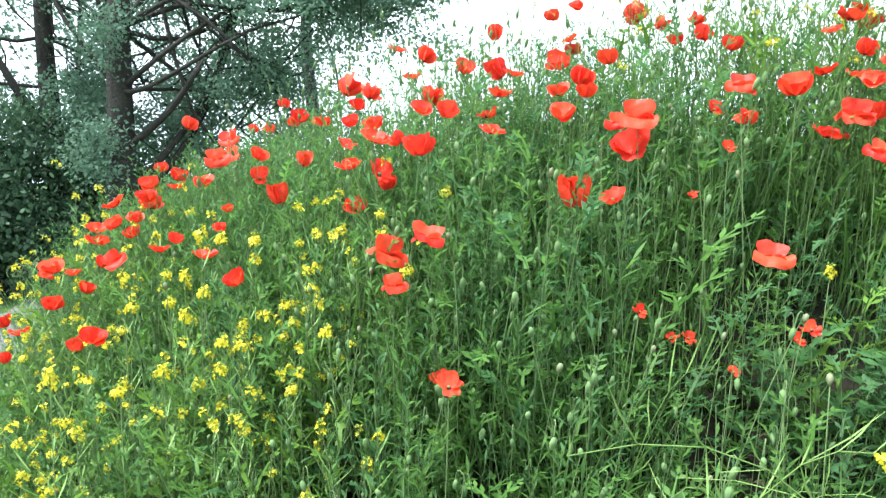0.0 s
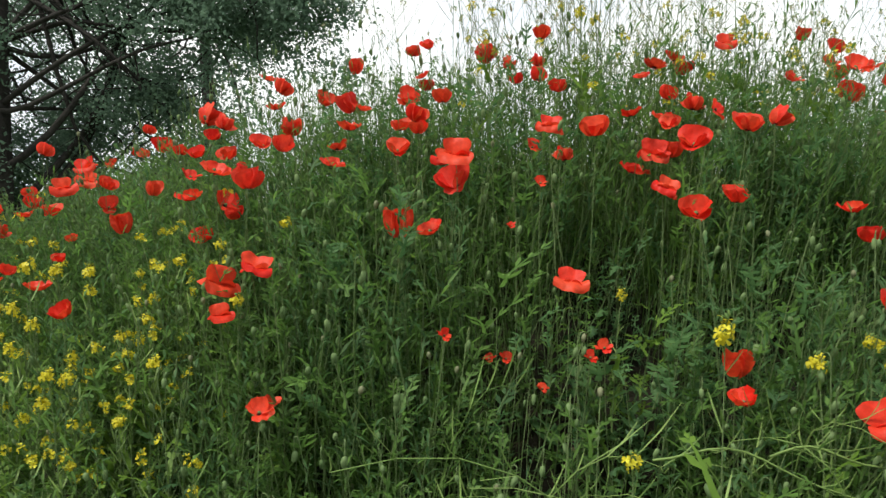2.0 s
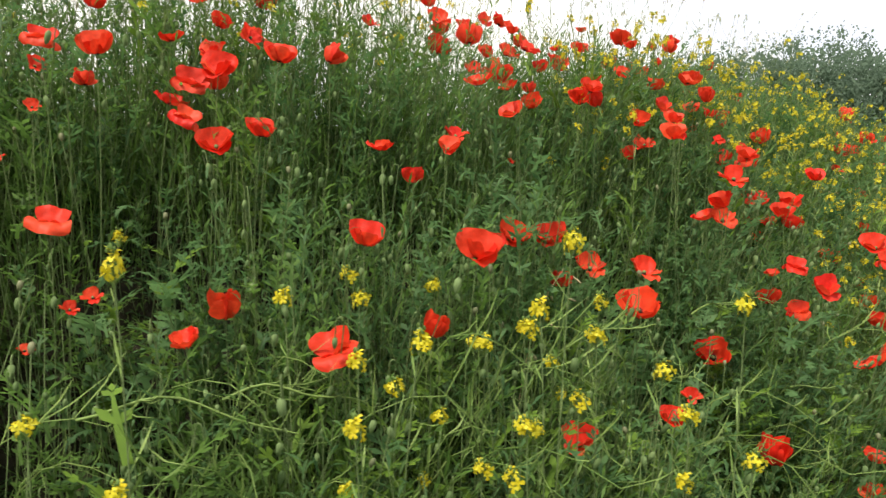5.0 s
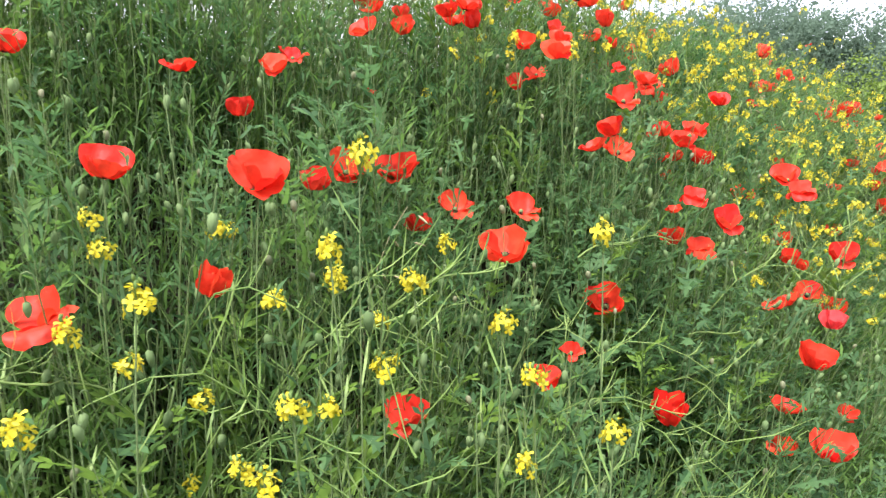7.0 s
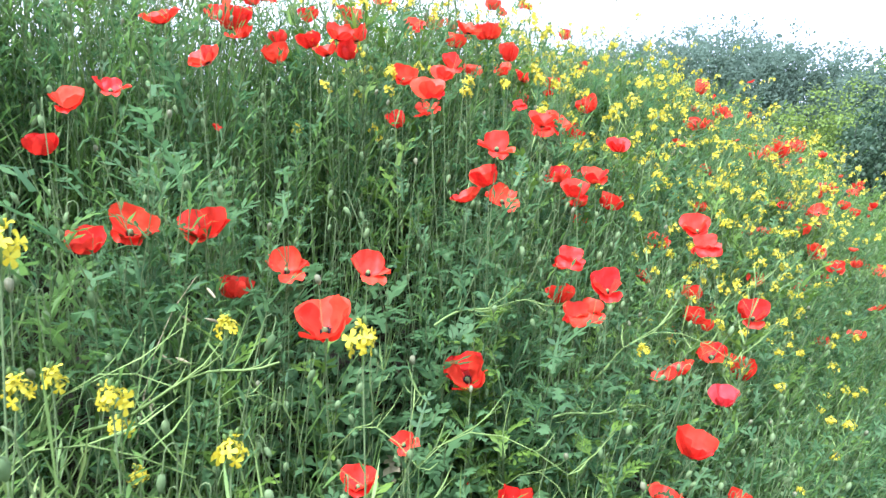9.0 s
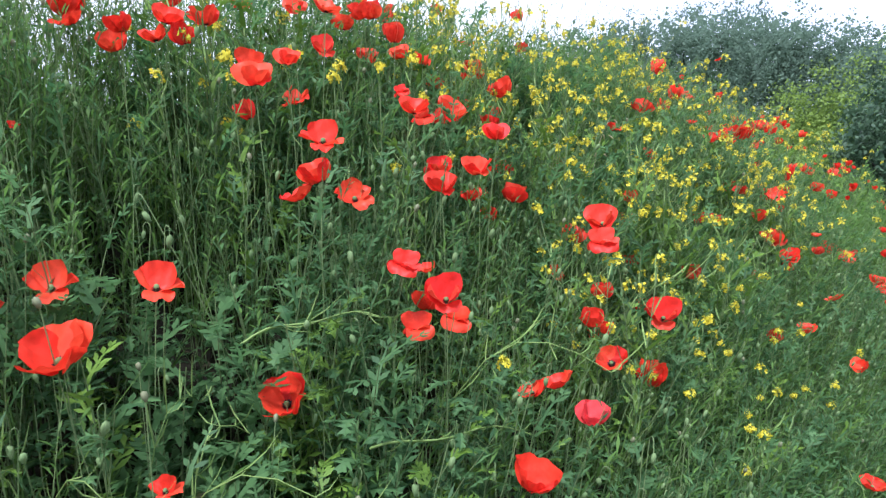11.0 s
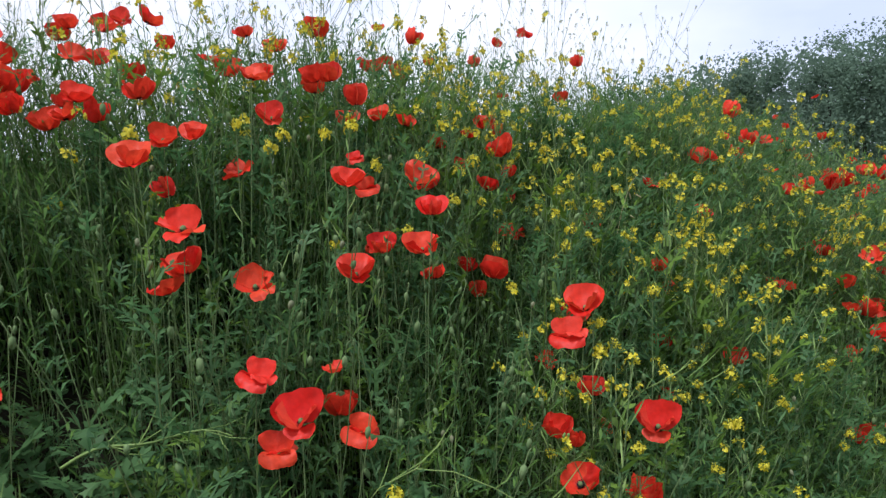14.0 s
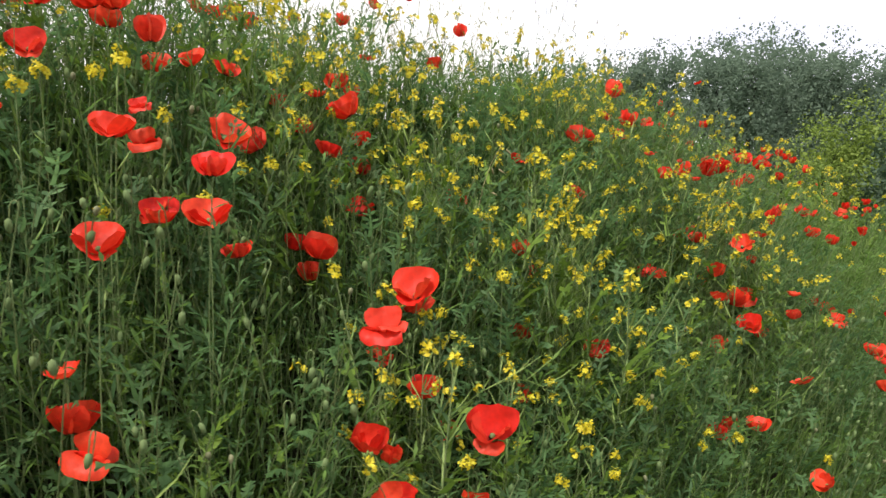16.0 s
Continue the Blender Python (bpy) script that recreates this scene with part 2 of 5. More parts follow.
def tube(points, radii, sides=4):
    """A round rod along points."""
    p, r = np.asarray(points, float), np.asarray(radii, float)
    along = np.gradient(p, axis=0)
    along /= np.linalg.norm(along, axis=1, keepdims=True) + 1e-9
    ref = np.array([0.31, 0.95, 0.07]) if abs(along[:, 2]).mean() > 0.6 else np.array([0.05, 0.1, 1.0])
    u = np.cross(along, ref)
    u /= np.linalg.norm(u, axis=1, keepdims=True) + 1e-9
    w = np.cross(along, u)
    a = np.arange(sides) * 2 * np.pi / sides
    v = p[:, None] + r[:, None, None] * (np.cos(a)[:, None] * u[:, None] + np.sin(a)[:, None] * w[:, None])
    return v.reshape(-1, 3), grid_faces(len(p), sides, True)


def strip(points, widths, side):
    """A flat blade along points: two points across."""
    p, w = np.asarray(points, float), np.asarray(widths, float)[:, None]
    v = np.stack([p - w * np.asarray(side, float), p + w * np.asarray(side, float)], 1)
    return v.reshape(-1, 3), grid_faces(len(p), 2)


def egg(centre, axis, length, width, rings=5, sides=6, sharp=0.0):
    """A closed egg along axis."""
    axis = np.asarray(axis, float) / np.linalg.norm(axis)
    u = np.cross(axis, (0.3, 0.9, 0.2))
    u /= np.linalg.norm(u)
    w = np.cross(axis, u)
    t = np.linspace(0.02, np.pi - 0.02, rings)
    a = np.arange(sides) * 2 * np.pi / sides
    r = np.sin(t) * (1 + sharp * np.cos(t)) * width / 2
    v = np.asarray(centre, float) - np.cos(t)[:, None, None] * axis * length / 2 + r[:, None, None] * (np.cos(a)[:, None] * u + np.sin(a)[:, None] * w)
    return v.reshape(-1, 3), grid_faces(rings, sides, True)


def turn_z(a):
    c, s = math.cos(a), math.sin(a)
    return np.array([[c, -s, 0], [s, c, 0], [0, 0, 1]])


def scatter(name, shapes, mats, places, turns, sizes, leans, picks, label, category):
    """Lays shapes out at places into ONE mesh of uncounted growth."""
    vs, fs, ss, n = [], [], [], 0
    for p, a, k, lean, which in zip(places, turns, sizes, leans, picks):
        v, f, s = shapes[which]
        q = v @ turn_z(a).T * k
        q = q + q[:, 2:3] * np.array([lean[0], lean[1], 0]) + p
        vs.append(q)
        fs.append(f + n)
        ss.append(s)
        n += len(v)
    me = mesh_of(name, np.concatenate(vs), np.concatenate(fs), mats, np.concatenate(ss))
    return tagged(new(name, me), label, category, kind="stuff")


def part(name, me, parent, at=None, label=""):
    """Links a mesh as a part under a thing."""
    ob = new(name, me)
    ob.parent = parent
    if at is not None:
        ob.matrix_basis = at
    if label:
        ob["label"] = label
    return ob


def thing(name, at, label, category, group=""):
    ob = new(name)
    ob.empty_display_size = 0.02
    ob.matrix_basis = at if isinstance(at, Matrix) else Matrix.Translation(at)
    return tagged(ob, label, category, group)


rnd = np.random.default_rng(7)

# ---- ground, path ----
gx = np.unique(np.concatenate([np.linspace(-6, 10, 91), np.linspace(10, 30, 31), -6 - np.geomspace(0.3, 600, 40), 30 + np.geomspace(1, 600, 30)]))
gy = np.unique(np.concatenate([np.linspace(-1, 6, 53), np.linspace(6, 20, 22), -1 - np.geomspace(0.3, 600, 36), 20 + np.geomspace(1, 600, 30)]))
GX, GY = np.meshgrid(gx, gy, indexing="ij")
gv = np.stack([GX, GY, ground_z(GX, GY)], -1).reshape(-1, 3)
gf = grid_faces(len(gx), len(gy))
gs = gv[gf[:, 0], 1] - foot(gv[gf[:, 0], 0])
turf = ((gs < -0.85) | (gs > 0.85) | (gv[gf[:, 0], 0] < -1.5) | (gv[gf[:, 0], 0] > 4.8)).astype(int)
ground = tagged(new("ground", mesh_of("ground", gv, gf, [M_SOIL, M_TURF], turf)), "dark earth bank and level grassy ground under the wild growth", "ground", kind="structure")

tt = np.linspace(0, 1, 60)
turns_x, turns_y = (7, 2, 0, -1.6, -2.9, -3.7, -4.3, -5.4), (-1.7, -1.35, -1.1, -0.2, 1.6, 3.8, 6, 9.8)
knots = np.array([0, 0.27, 0.38, 0.48, 0.59, 0.71, 0.82, 1.0])
path_mid = np.stack([np.polyval(np.polyfit(knots, turns_x, 4), tt), np.polyval(np.polyfit(knots, turns_y, 4), tt)], -1)
ends = [path_mid[0] + (path_mid[0] - path_mid[1]) * k for k in (300, 120, 40, 12)], [path_mid[-1] + (path_mid[-1] - path_mid[-2]) * k for k in (12, 40, 120, 300)]
path_mid = np.concatenate([ends[0], path_mid, ends[1]])
tt = np.linspace(0, 1, len(path_mid))
pd = np.gradient(path_mid, axis=0)
pd /= np.linalg.norm(pd, axis=1, keepdims=True)
pn = np.stack([-pd[:, 1], pd[:, 0]], -1)
across = np.linspace(-0.95, 0.95, 9)
pv = path_mid[:, None] + pn[:, None] * (across[None, :, None] + 0.05 * (np.sin(tt * 47) * np.cos(tt * 131))[:, None, None] * np.sign(across)[None, :, None] * (abs(across) > 0.9)[None, :, None])
pz = np.maximum(ground_z(pv[..., 0], pv[..., 1]), 0) + 0.012 - 0.008 * (across ** 2)[None] + 0.004
path = tagged(new("path", mesh_of("path", np.concatenate([pv, pz[..., None]], -1).reshape(-1, 3), grid_faces(len(path_mid), 9), [M_GRAVEL])), "pale gravel footpath along the foot of the bank", "path", kind="structure")

# ---- poppies ----


def petal_mesh(rng, facing, start, rim, length, half):
    """One broad crumpled petal, claw at the origin; start and rim are its slopes in degrees, half its half width."""
    rows, cols = 8, 11
    v = np.linspace(0.04, 1, rows)[:, None]
    u = np.linspace(-1, 1, cols)[None]
    ph = rng.uniform(0, 6.28, 5)
    reach = v * (1 - 0.2 * u ** 4 - 0.05 * np.sin(2.6 * u + ph[0]) - 0.03 * np.sin(8 * u + ph[3]))
    slope = np.radians(start + (rim - start) * np.linspace(0, 1, 33) ** 0.85)
    step = np.full(33, length / 32)
    step[0] = 0
    far, high = np.cumsum(step * np.cos(slope)), np.cumsum(step * np.sin(slope))
    at = np.linspace(0, 1, 33)
    r, z, tilt = np.interp(reach, at, far), np.interp(reach, at, high), np.interp(reach, at, slope)
    y = half * length * u * (0.16 + 0.84 * v ** 0.5) * (1.08 - 0.22 * v ** 3)
    fold = length * v ** 1.5 * (0.075 * np.sin(3.6 * u + ph[1]) + 0.06 * np.sin(7.5 * u + ph[2])) + length * v * 0.02 * np.sin(13 * u + ph[4]) + length * 0.018 * np.sin(11 * v + 4 * u + ph[0])
    cup = 0.45 * y * y / length
    lift = fold + cup * np.cos(tilt)
    x = r - np.sin(tilt) * lift - cup * np.abs(np.sin(tilt)) * 0.6
    z = z + np.cos(tilt) * lift
    q = np.stack([x, y, z], -1).reshape(-1, 3)
    return q @ turn_z(radians(facing - 90)).T, grid_faces(rows, cols)


# petals of each way of opening: facing (0 is the flower's front), slope at the claw and at the rim, length, half width
OPENINGS = {
    "D": [(180, 50, 88, 1.0, 0.78), (95, 32, 78, 0.86, 0.64), (265, 32, 78, 0.86, 0.64), (0, 22, 76, 0.66, 0.72)],
    "F": [(180, 50, 84, 1.0, 0.8), (72, 30, 60, 0.8, 0.66), (288, 30, 60, 0.8, 0.66), (0, 28, -30, 0.52, 1.0)],
    "B": [(180, 30, 84, 0.92, 0.7), (0, 25, 82, 0.8, 0.74), (90, 32, 88, 0.85, 0.62), (270, 32, 88, 0.85, 0.62)],
    "T": [(180, 62, 98, 1.05, 0.58), (0, 52, 98, 0.95, 0.6), (90, 58, 100, 1.0, 0.5), (270, 58, 100, 1.0, 0.5)],
    "W": [(180, 22, 74, 0.78, 0.78), (0, 15, 48, 0.62, 0.78), (90, 12, 52, 0.92, 0.6), (270, 12, 52, 0.92, 0.6)],
    "R": [(190, 45, 78, 0.85, 0.64), (15, 35, -40, 0.7, 0.62), (100, 25, 8, 0.85, 0.55), (275, 30, 48, 0.92, 0.52)],
    "M": [(180, 85, 68, 0.82, 0.86), (80, 65, -70, 0.8, 0.62), (280, 65, -70, 0.8, 0.62), (0, 42, -86, 1.0, 0.95)],
    "S": [(180, 22, 62, 0.9, 0.76), (0, 18, 60, 0.85, 0.76), (90, 22, 60, 0.85, 0.68), (270, 22, 60, 0.85, 0.68)],
}
WIDE = 0.065


def flower_kit(rng, way, colour):
    """Meshes of one poppy, WIDE across: four petals and the dark heart; also the height of its middle."""
    petals = []
    for facing, start, rim, length, half in OPENINGS[way]:
        petals.append(petal_mesh(rng, facing + rng.normal(0, 14), start + rng.normal(0, 7), rim + rng.normal(0, 13), length * rng.uniform(0.86, 1.12), half * rng.uniform(0.9, 1.06)))
    nod = radians(30 if way == "S" else rng.uniform(-10, 12))
    c, s = math.cos(nod), math.sin(nod)
    forward = np.array([[1, 0, 0], [0, c, -s], [0, s, c]])
    petals = [(v @ forward.T, f) for v, f in petals]
    every = np.concatenate([v for v, f in petals])
    k = WIDE / np.ptp(every[:, 0])
    raised = np.array([0, 0, 0.011 if way == "M" else 0.0])
    petals = [mesh_of("petal", v * k + raised, f, [colour]) for v, f in petals]
    heart = Pieces()
    heart.put(*egg((0, 0, 0.006), (0, 0, 1), 0.011, 0.008, 5, 6, -0.3), 0)
    a = np.arange(26) * 2 * np.pi / 26
    fringe = np.where(np.arange(26) % 2, 0.0085, 0.0055) * rng.uniform(0.85, 1.1, 26) * (1 if way == "S" else 0.6)
    inner = np.stack([0.002 * np.cos(a), 0.002 * np.sin(a), np.full(26, 0.002)], -1)
    outer = np.stack([fringe * np.cos(a), fringe * np.sin(a), 0.005 + 0.35 * fringe], -1)
    heart.put(np.concatenate([inner, outer]), grid_faces(2, 26, True), 1)
    heart.v = [q @ forward.T for q in heart.v]
    return petals, heart.mesh("heart", [M_BUD, M_STAMEN]), (every[:, 2].max() + every[:, 2].min()) / 2 * k + raised[2]


krnd = np.random.default_rng(12)
KITS = {way: [flower_kit(krnd, way, M_PINK if n == 5 else M_RED) for n in range(6)] for way in OPENINGS}
KITS["P"] = [flower_kit(krnd, "T", M_ROSE), flower_kit(krnd, "D", M_ROSE)]


def stem_to(rng, reach, radius=0.0008):
    """A wavering stem from the origin to reach."""
    t = np.linspace(0, 1, 9)[:, None]
    sway = np.concatenate([rng.normal(0, 0.01, 2), [0]])
    p = t * np.asarray(reach, float) + sway * np.sin(np.pi * t) + 0.25 * sway[::-1] * np.sin(3 * np.pi * t)
    p[:, :2] = p[:, :2] * (0.35 + 0.65 * t) + (1 - (0.35 + 0.65 * t)) * t * np.asarray(reach, float)[:2]
    return tube(p, np.full(9, radius), 4)


prnd = np.random.default_rng(21)
BLOOMS = []
LOOKS = {"D": "with cupped petals", "F": "with one petal hanging", "B": "open as a bowl", "T": "half closed", "W": "spread wide and flat", "R": "with ragged windblown petals", "M": "with drooping petals", "S": "wide open", "P": "half closed"}


def poppy(x, y, z, width=None, way=None, turn=None):
    """A poppy in bloom with the middle of its flower at x, y, z, rooted in the bank below."""
    base = np.array([x + prnd.normal(0, 0.03), y + prnd.normal(0.03, 0.03), 0.0])
    base[2] = min(float(ground_z(base[0], base[1])) - 0.01, z - 0.12)
    way = way or "DFBWDB"[prnd.integers(0, 6)]
    kits = KITS[way]
    k = int(prnd.integers(0, len(kits)))
    petals, heart, middle = kits[k]
    size = (width or prnd.uniform(0.045, 0.06)) / WIDE
    size_word = "small " if size < 0.6 else "large " if size > 1.05 else ""
    tone = {M_RED.name: "scarlet", M_PINK.name: "crimson"}.get(petals[0].materials[0].name, "rose-pink")
    ob = thing("poppy", base, f"{size_word}{tone} field poppy {LOOKS[way]} on a hairy stem", "poppy", "poppies on the bank")
    reach = np.array([x, y, z - middle * size]) - base
    part("stem", mesh_of("stem", *stem_to(prnd, reach), [M_STEM]), ob)
    yaw = prnd.normal(0, 40) if turn is None else turn
    at = Matrix.Translation(reach) @ pose(0, 0, 0, 0, 0, yaw) @ pose(0, 0, 0, prnd.normal(0, 8), prnd.normal(0, 17), 0) @ Matrix.Scale(size, 4)
    for me in petals:
        part("petal", me, ob, at)
    part("heart", heart, ob, at)
    BLOOMS.append((x, y, z))
    return ob


poppy(-1.763, 3.770, 1.595, 0.080, "B", 19)
poppy(-1.700, 4.677, 1.824, 0.057, "B", 29)
poppy(-1.625, 4.416, 1.784, 0.060, "B", 22)
poppy(-1.614, 4.820, 1.898, 0.080, "B", 22)
poppy(-1.336, 1.928, 1.089, 0.051, "B", 18)
poppy(-1.207, 1.749, 1.023, 0.031, "T", 32)
poppy(-1.154, 1.738, 1.099, 0.053, "W", 18)
poppy(-1.133, 1.828, 1.248, 0.044, "M", 38)
poppy(-1.107, 1.908, 1.240, 0.053, "W", 3)
poppy(-1.052, 1.961, 1.330, 0.074, "W", 5)
poppy(-1.024, 1.715, 1.284, 0.064, "D", 38)
poppy(-0.997, 1.793, 1.213, 0.046, "D", 43)
poppy(-0.994, 1.646, 1.198, 0.053, "B", 41)
poppy(-0.975, 1.922, 1.445, 0.068, "W", 12)
poppy(-0.974, 3.308, 1.774, 0.070, "B", 46)
poppy(-0.972, 2.302, 1.533, 0.063, "B", 3)
poppy(-0.969, 1.812, 1.378, 0.064, "W", 45)
poppy(-0.915, 1.738, 1.294, 0.033, "T", 28)
poppy(-0.914, 2.013, 1.446, 0.075, "B", 31)
poppy(-0.907, 1.804, 1.393, 0.053, "F", 20)
poppy(-0.897, 1.886, 1.366, 0.052, "D", 12)
poppy(-0.894, 1.599, 1.108, 0.051, "B", 30)
poppy(-0.874, 1.930, 1.501, 0.060, "F", 20)
poppy(-0.857, 1.824, 1.408, 0.049, "B", 33)
poppy(-0.844, 2.033, 1.494, 0.055, "W", 28)
poppy(-0.797, 1.777, 1.466, 0.059, "D", 46)
poppy(-0.780, 2.297, 1.607, 0.076, "M", 0)
poppy(-0.746, 1.418, 1.169, 0.057, "F", 42)
poppy(-0.729, 2.187, 1.648, 0.068, "M", 4)
poppy(-0.722, 1.934, 1.510, 0.063, "D", -1)
poppy(-0.711, 1.470, 1.335, 0.052, "M", 33)
poppy(-0.658, 2.512, 1.798, 0.048, "B", 0)
poppy(-0.654, 2.731, 1.769, 0.074, "B", 28)
poppy(-0.646, 1.526, 1.352, 0.047, "W", 30)
poppy(-0.637, 1.846, 1.569, 0.071, "M", 34)
poppy(-0.598, 1.502, 1.379, 0.033, "D", 14)
poppy(-0.553, 1.716, 1.439, 0.029, "B", 12)
poppy(-0.526, 1.592, 1.398, 0.032, "F", 34)
poppy(-0.509, 1.460, 1.348, 0.056, "W", 22)
poppy(-0.506, 2.209, 1.721, 0.062, "D", 31)
poppy(-0.431, 2.172, 1.702, 0.045, "B", 25)
poppy(-0.392, 1.628, 1.479, 0.051, "T", 13)
poppy(-0.376, 1.774, 1.566, 0.045, "T", 12)
poppy(-0.372, 1.308, 1.321, 0.045, "D", 12)
poppy(-0.338, 2.117, 1.807, 0.080, "B", 9)
poppy(-0.267, 2.706, 2.029, 0.080, "W", 33)
poppy(-0.255, 1.897, 1.719, 0.046, "D", 14)
poppy(-0.220, 1.580, 1.592, 0.049, "R", 22)
poppy(-0.218, 1.641, 1.650, 0.041, "D", 13)
poppy(-0.213, 1.846, 1.746, 0.062, "B", 8)
poppy(-0.202, 1.854, 1.664, 0.060, "F", 7)
poppy(-0.196, 1.510, 1.544, 0.063, "W", 5)
poppy(-0.150, 1.605, 1.535, 0.072, "R", 10)
poppy(-0.143, 2.227, 1.849, 0.069, "W", 20)
poppy(-0.143, 1.494, 1.603, 0.075, "W", 11)
poppy(-0.094, 1.312, 1.379, 0.077, "M", 32)
poppy(-0.092, 1.565, 1.607, 0.043, "B", 8)
poppy(-0.085, 1.978, 1.868, 0.060, "B", -6)
poppy(-0.065, 2.070, 1.764, 0.070, "B", 11)
poppy(-0.060, 1.226, 1.325, 0.047, "M", 25)
poppy(-0.028, 1.466, 1.661, 0.049, "F", 24)
poppy(-0.021, 1.292, 1.574, 0.061, "B", 20)
poppy(-0.008, 1.260, 1.411, 0.062, "M", 14)
poppy(0.016, 2.134, 1.862, 0.064, "D", -9)
poppy(0.022, 1.425, 1.652, 0.049, "D", 24)
poppy(0.037, 1.175, 1.168, 0.051, "R", 7)
poppy(0.054, 1.022, 1.208, 0.043, "R", -6)
poppy(0.099, 1.779, 1.682, 0.059, "W", -10)
poppy(0.109, 1.540, 1.622, 0.062, "W", 4)
poppy(0.119, 2.215, 1.978, 0.053, "T", -14)
poppy(0.129, 1.761, 1.733, 0.070, "W", 29)
poppy(0.136, 1.854, 1.808, 0.063, "T", 26)
poppy(0.261, 1.517, 1.656, 0.056, "F", -4)
poppy(0.266, 1.673, 1.728, 0.055, "D", -15)
poppy(0.267, 1.303, 1.491, 0.061, "T", -3)
poppy(0.285, 1.945, 1.840, 0.080, "F", -25)
poppy(0.298, 1.537, 1.735, 0.056, "B", -24)
poppy(0.307, 1.478, 1.696, 0.042, "B", -19)
poppy(0.310, 2.362, 2.066, 0.056, "B", 5)
poppy(0.327, 1.247, 1.481, 0.057, "W", 26)
poppy(0.340, 2.056, 1.893, 0.052, "B", -19)
poppy(0.344, 1.098, 1.309, 0.026, "R", 15)
poppy(0.357, 1.402, 1.627, 0.045, "M", -18)
poppy(0.367, 1.577, 1.782, 0.047, "B", -6)
poppy(0.380, 1.329, 1.633, 0.072, "M", -23)
poppy(0.384, 1.353, 1.580, 0.073, "F", -23)
poppy(0.444, 1.276, 1.226, 0.030, "R", -11)
poppy(0.479, 1.300, 1.223, 0.030, "R", -17)
poppy(0.503, 1.380, 1.485, 0.022, "R", -4)
poppy(0.519, 2.152, 2.023, 0.070, "B", -11)
poppy(0.541, 1.237, 1.177, 0.028, "R", 9)
poppy(0.548, 2.128, 2.013, 0.068, "B", -10)
poppy(0.555, 1.453, 1.659, 0.040, "R", -9)
poppy(0.557, 1.361, 1.576, 0.030, "R", -5)
poppy(0.573, 1.361, 1.691, 0.063, "M", -1)
poppy(0.586, 1.220, 1.386, 0.067, "M", -9)
poppy(0.594, 1.910, 1.889, 0.045, "B", -16)
poppy(0.596, 2.084, 1.972, 0.051, "D", 12)
poppy(0.611, 1.161, 1.255, 0.030, "R", 8)
poppy(0.636, 1.482, 1.642, 0.050, "B", 1)
poppy(0.644, 1.182, 1.269, 0.034, "R", -5)
poppy(0.651, 1.657, 1.826, 0.049, "B", -12)
poppy(0.660, 1.325, 1.682, 0.057, "D", -28)
poppy(0.671, 2.002, 1.960, 0.053, "B", 0)
poppy(0.755, 0.891, 1.256, 0.037, "S", -12)
poppy(0.785, 1.467, 1.610, 0.072, "W", -17)
poppy(0.793, 1.306, 1.566, 0.060, "M", -10)
poppy(0.794, 1.513, 1.741, 0.054, "W", -18)
poppy(0.818, 1.437, 1.645, 0.071, "M", -16)
poppy(0.826, 1.049, 1.268, 0.049, "T", 0)
poppy(0.849, 1.274, 1.524, 0.068, "F", -8)
poppy(0.858, 1.314, 1.662, 0.067, "F", -34)
poppy(0.864, 1.453, 1.712, 0.047, "F", -34)
poppy(0.865, 1.647, 1.850, 0.048, "W", -5)
poppy(0.870, 1.574, 1.866, 0.060, "W", 5)
poppy(0.874, 1.467, 1.652, 0.053, "B", -29)
poppy(0.885, 1.565, 1.741, 0.046, "W", -29)
poppy(0.896, 1.559, 1.793, 0.045, "B", -18)
poppy(0.925, 1.377, 1.734, 0.049, "R", -8)
poppy(0.925, 1.264, 1.551, 0.058, "D", 11)
poppy(0.947, 0.854, 1.235, 0.064, "M", -23)
poppy(0.966, 1.575, 1.775, 0.060, "B", -17)
poppy(0.971, 1.322, 1.700, 0.066, "D", -5)
poppy(1.011, 0.941, 1.381, 0.057, "D", -6)
poppy(1.047, 1.853, 1.920, 0.059, "B", -20)
poppy(1.108, 0.907, 1.242, 0.040, "T", -10)
poppy(1.118, 1.480, 1.735, 0.053, "B", -19)
poppy(1.131, 1.764, 1.967, 0.057, "M", -13)
poppy(1.162, 0.865, 1.365, 0.069, "F", -21)
poppy(1.163, 1.268, 1.525, 0.058, "W", -34)
poppy(1.276, 1.372, 1.468, 0.053, "B", -33)
poppy(1.295, 0.775, 1.080, 0.052, "F", -63)
poppy(1.304, 1.068, 1.345, 0.051, "D", -60)
poppy(1.306, 1.726, 1.870, 0.054, "R", 19)
poppy(1.311, 1.264, 1.531, 0.050, "F", -39)
poppy(1.359, 1.087, 1.364, 0.067, "F", -11)
poppy(1.381, 1.369, 1.562, 0.060, "R", -10)
poppy(1.430, 1.912, 2.030, 0.040, "T", -28)
poppy(1.459, 1.096, 1.355, 0.074, "F", -21)
poppy(1.478, 1.443, 1.699, 0.072, "W", -25)
poppy(1.501, 1.106, 1.261, 0.054, "B", -27)
poppy(1.506, 1.289, 1.758, 0.064, "R", -27)
poppy(1.539, 1.365, 1.631, 0.061, "F", -37)
poppy(1.561, 1.862, 1.939, 0.080, "R", -32)
poppy(1.565, 1.424, 1.506, 0.020, "R", 0)
poppy(1.579, 1.981, 2.017, 0.060, "D", -15)
poppy(1.585, 0.871, 1.038, 0.051, "F", -44)
poppy(1.589, 0.979, 1.229, 0.080, "S", -27)
poppy(1.590, 1.132, 1.286, 0.067, "R", -28)
poppy(1.603, 1.948, 1.872, 0.080, "B", -30)
poppy(1.617, 1.751, 1.874, 0.080, "B", -31)
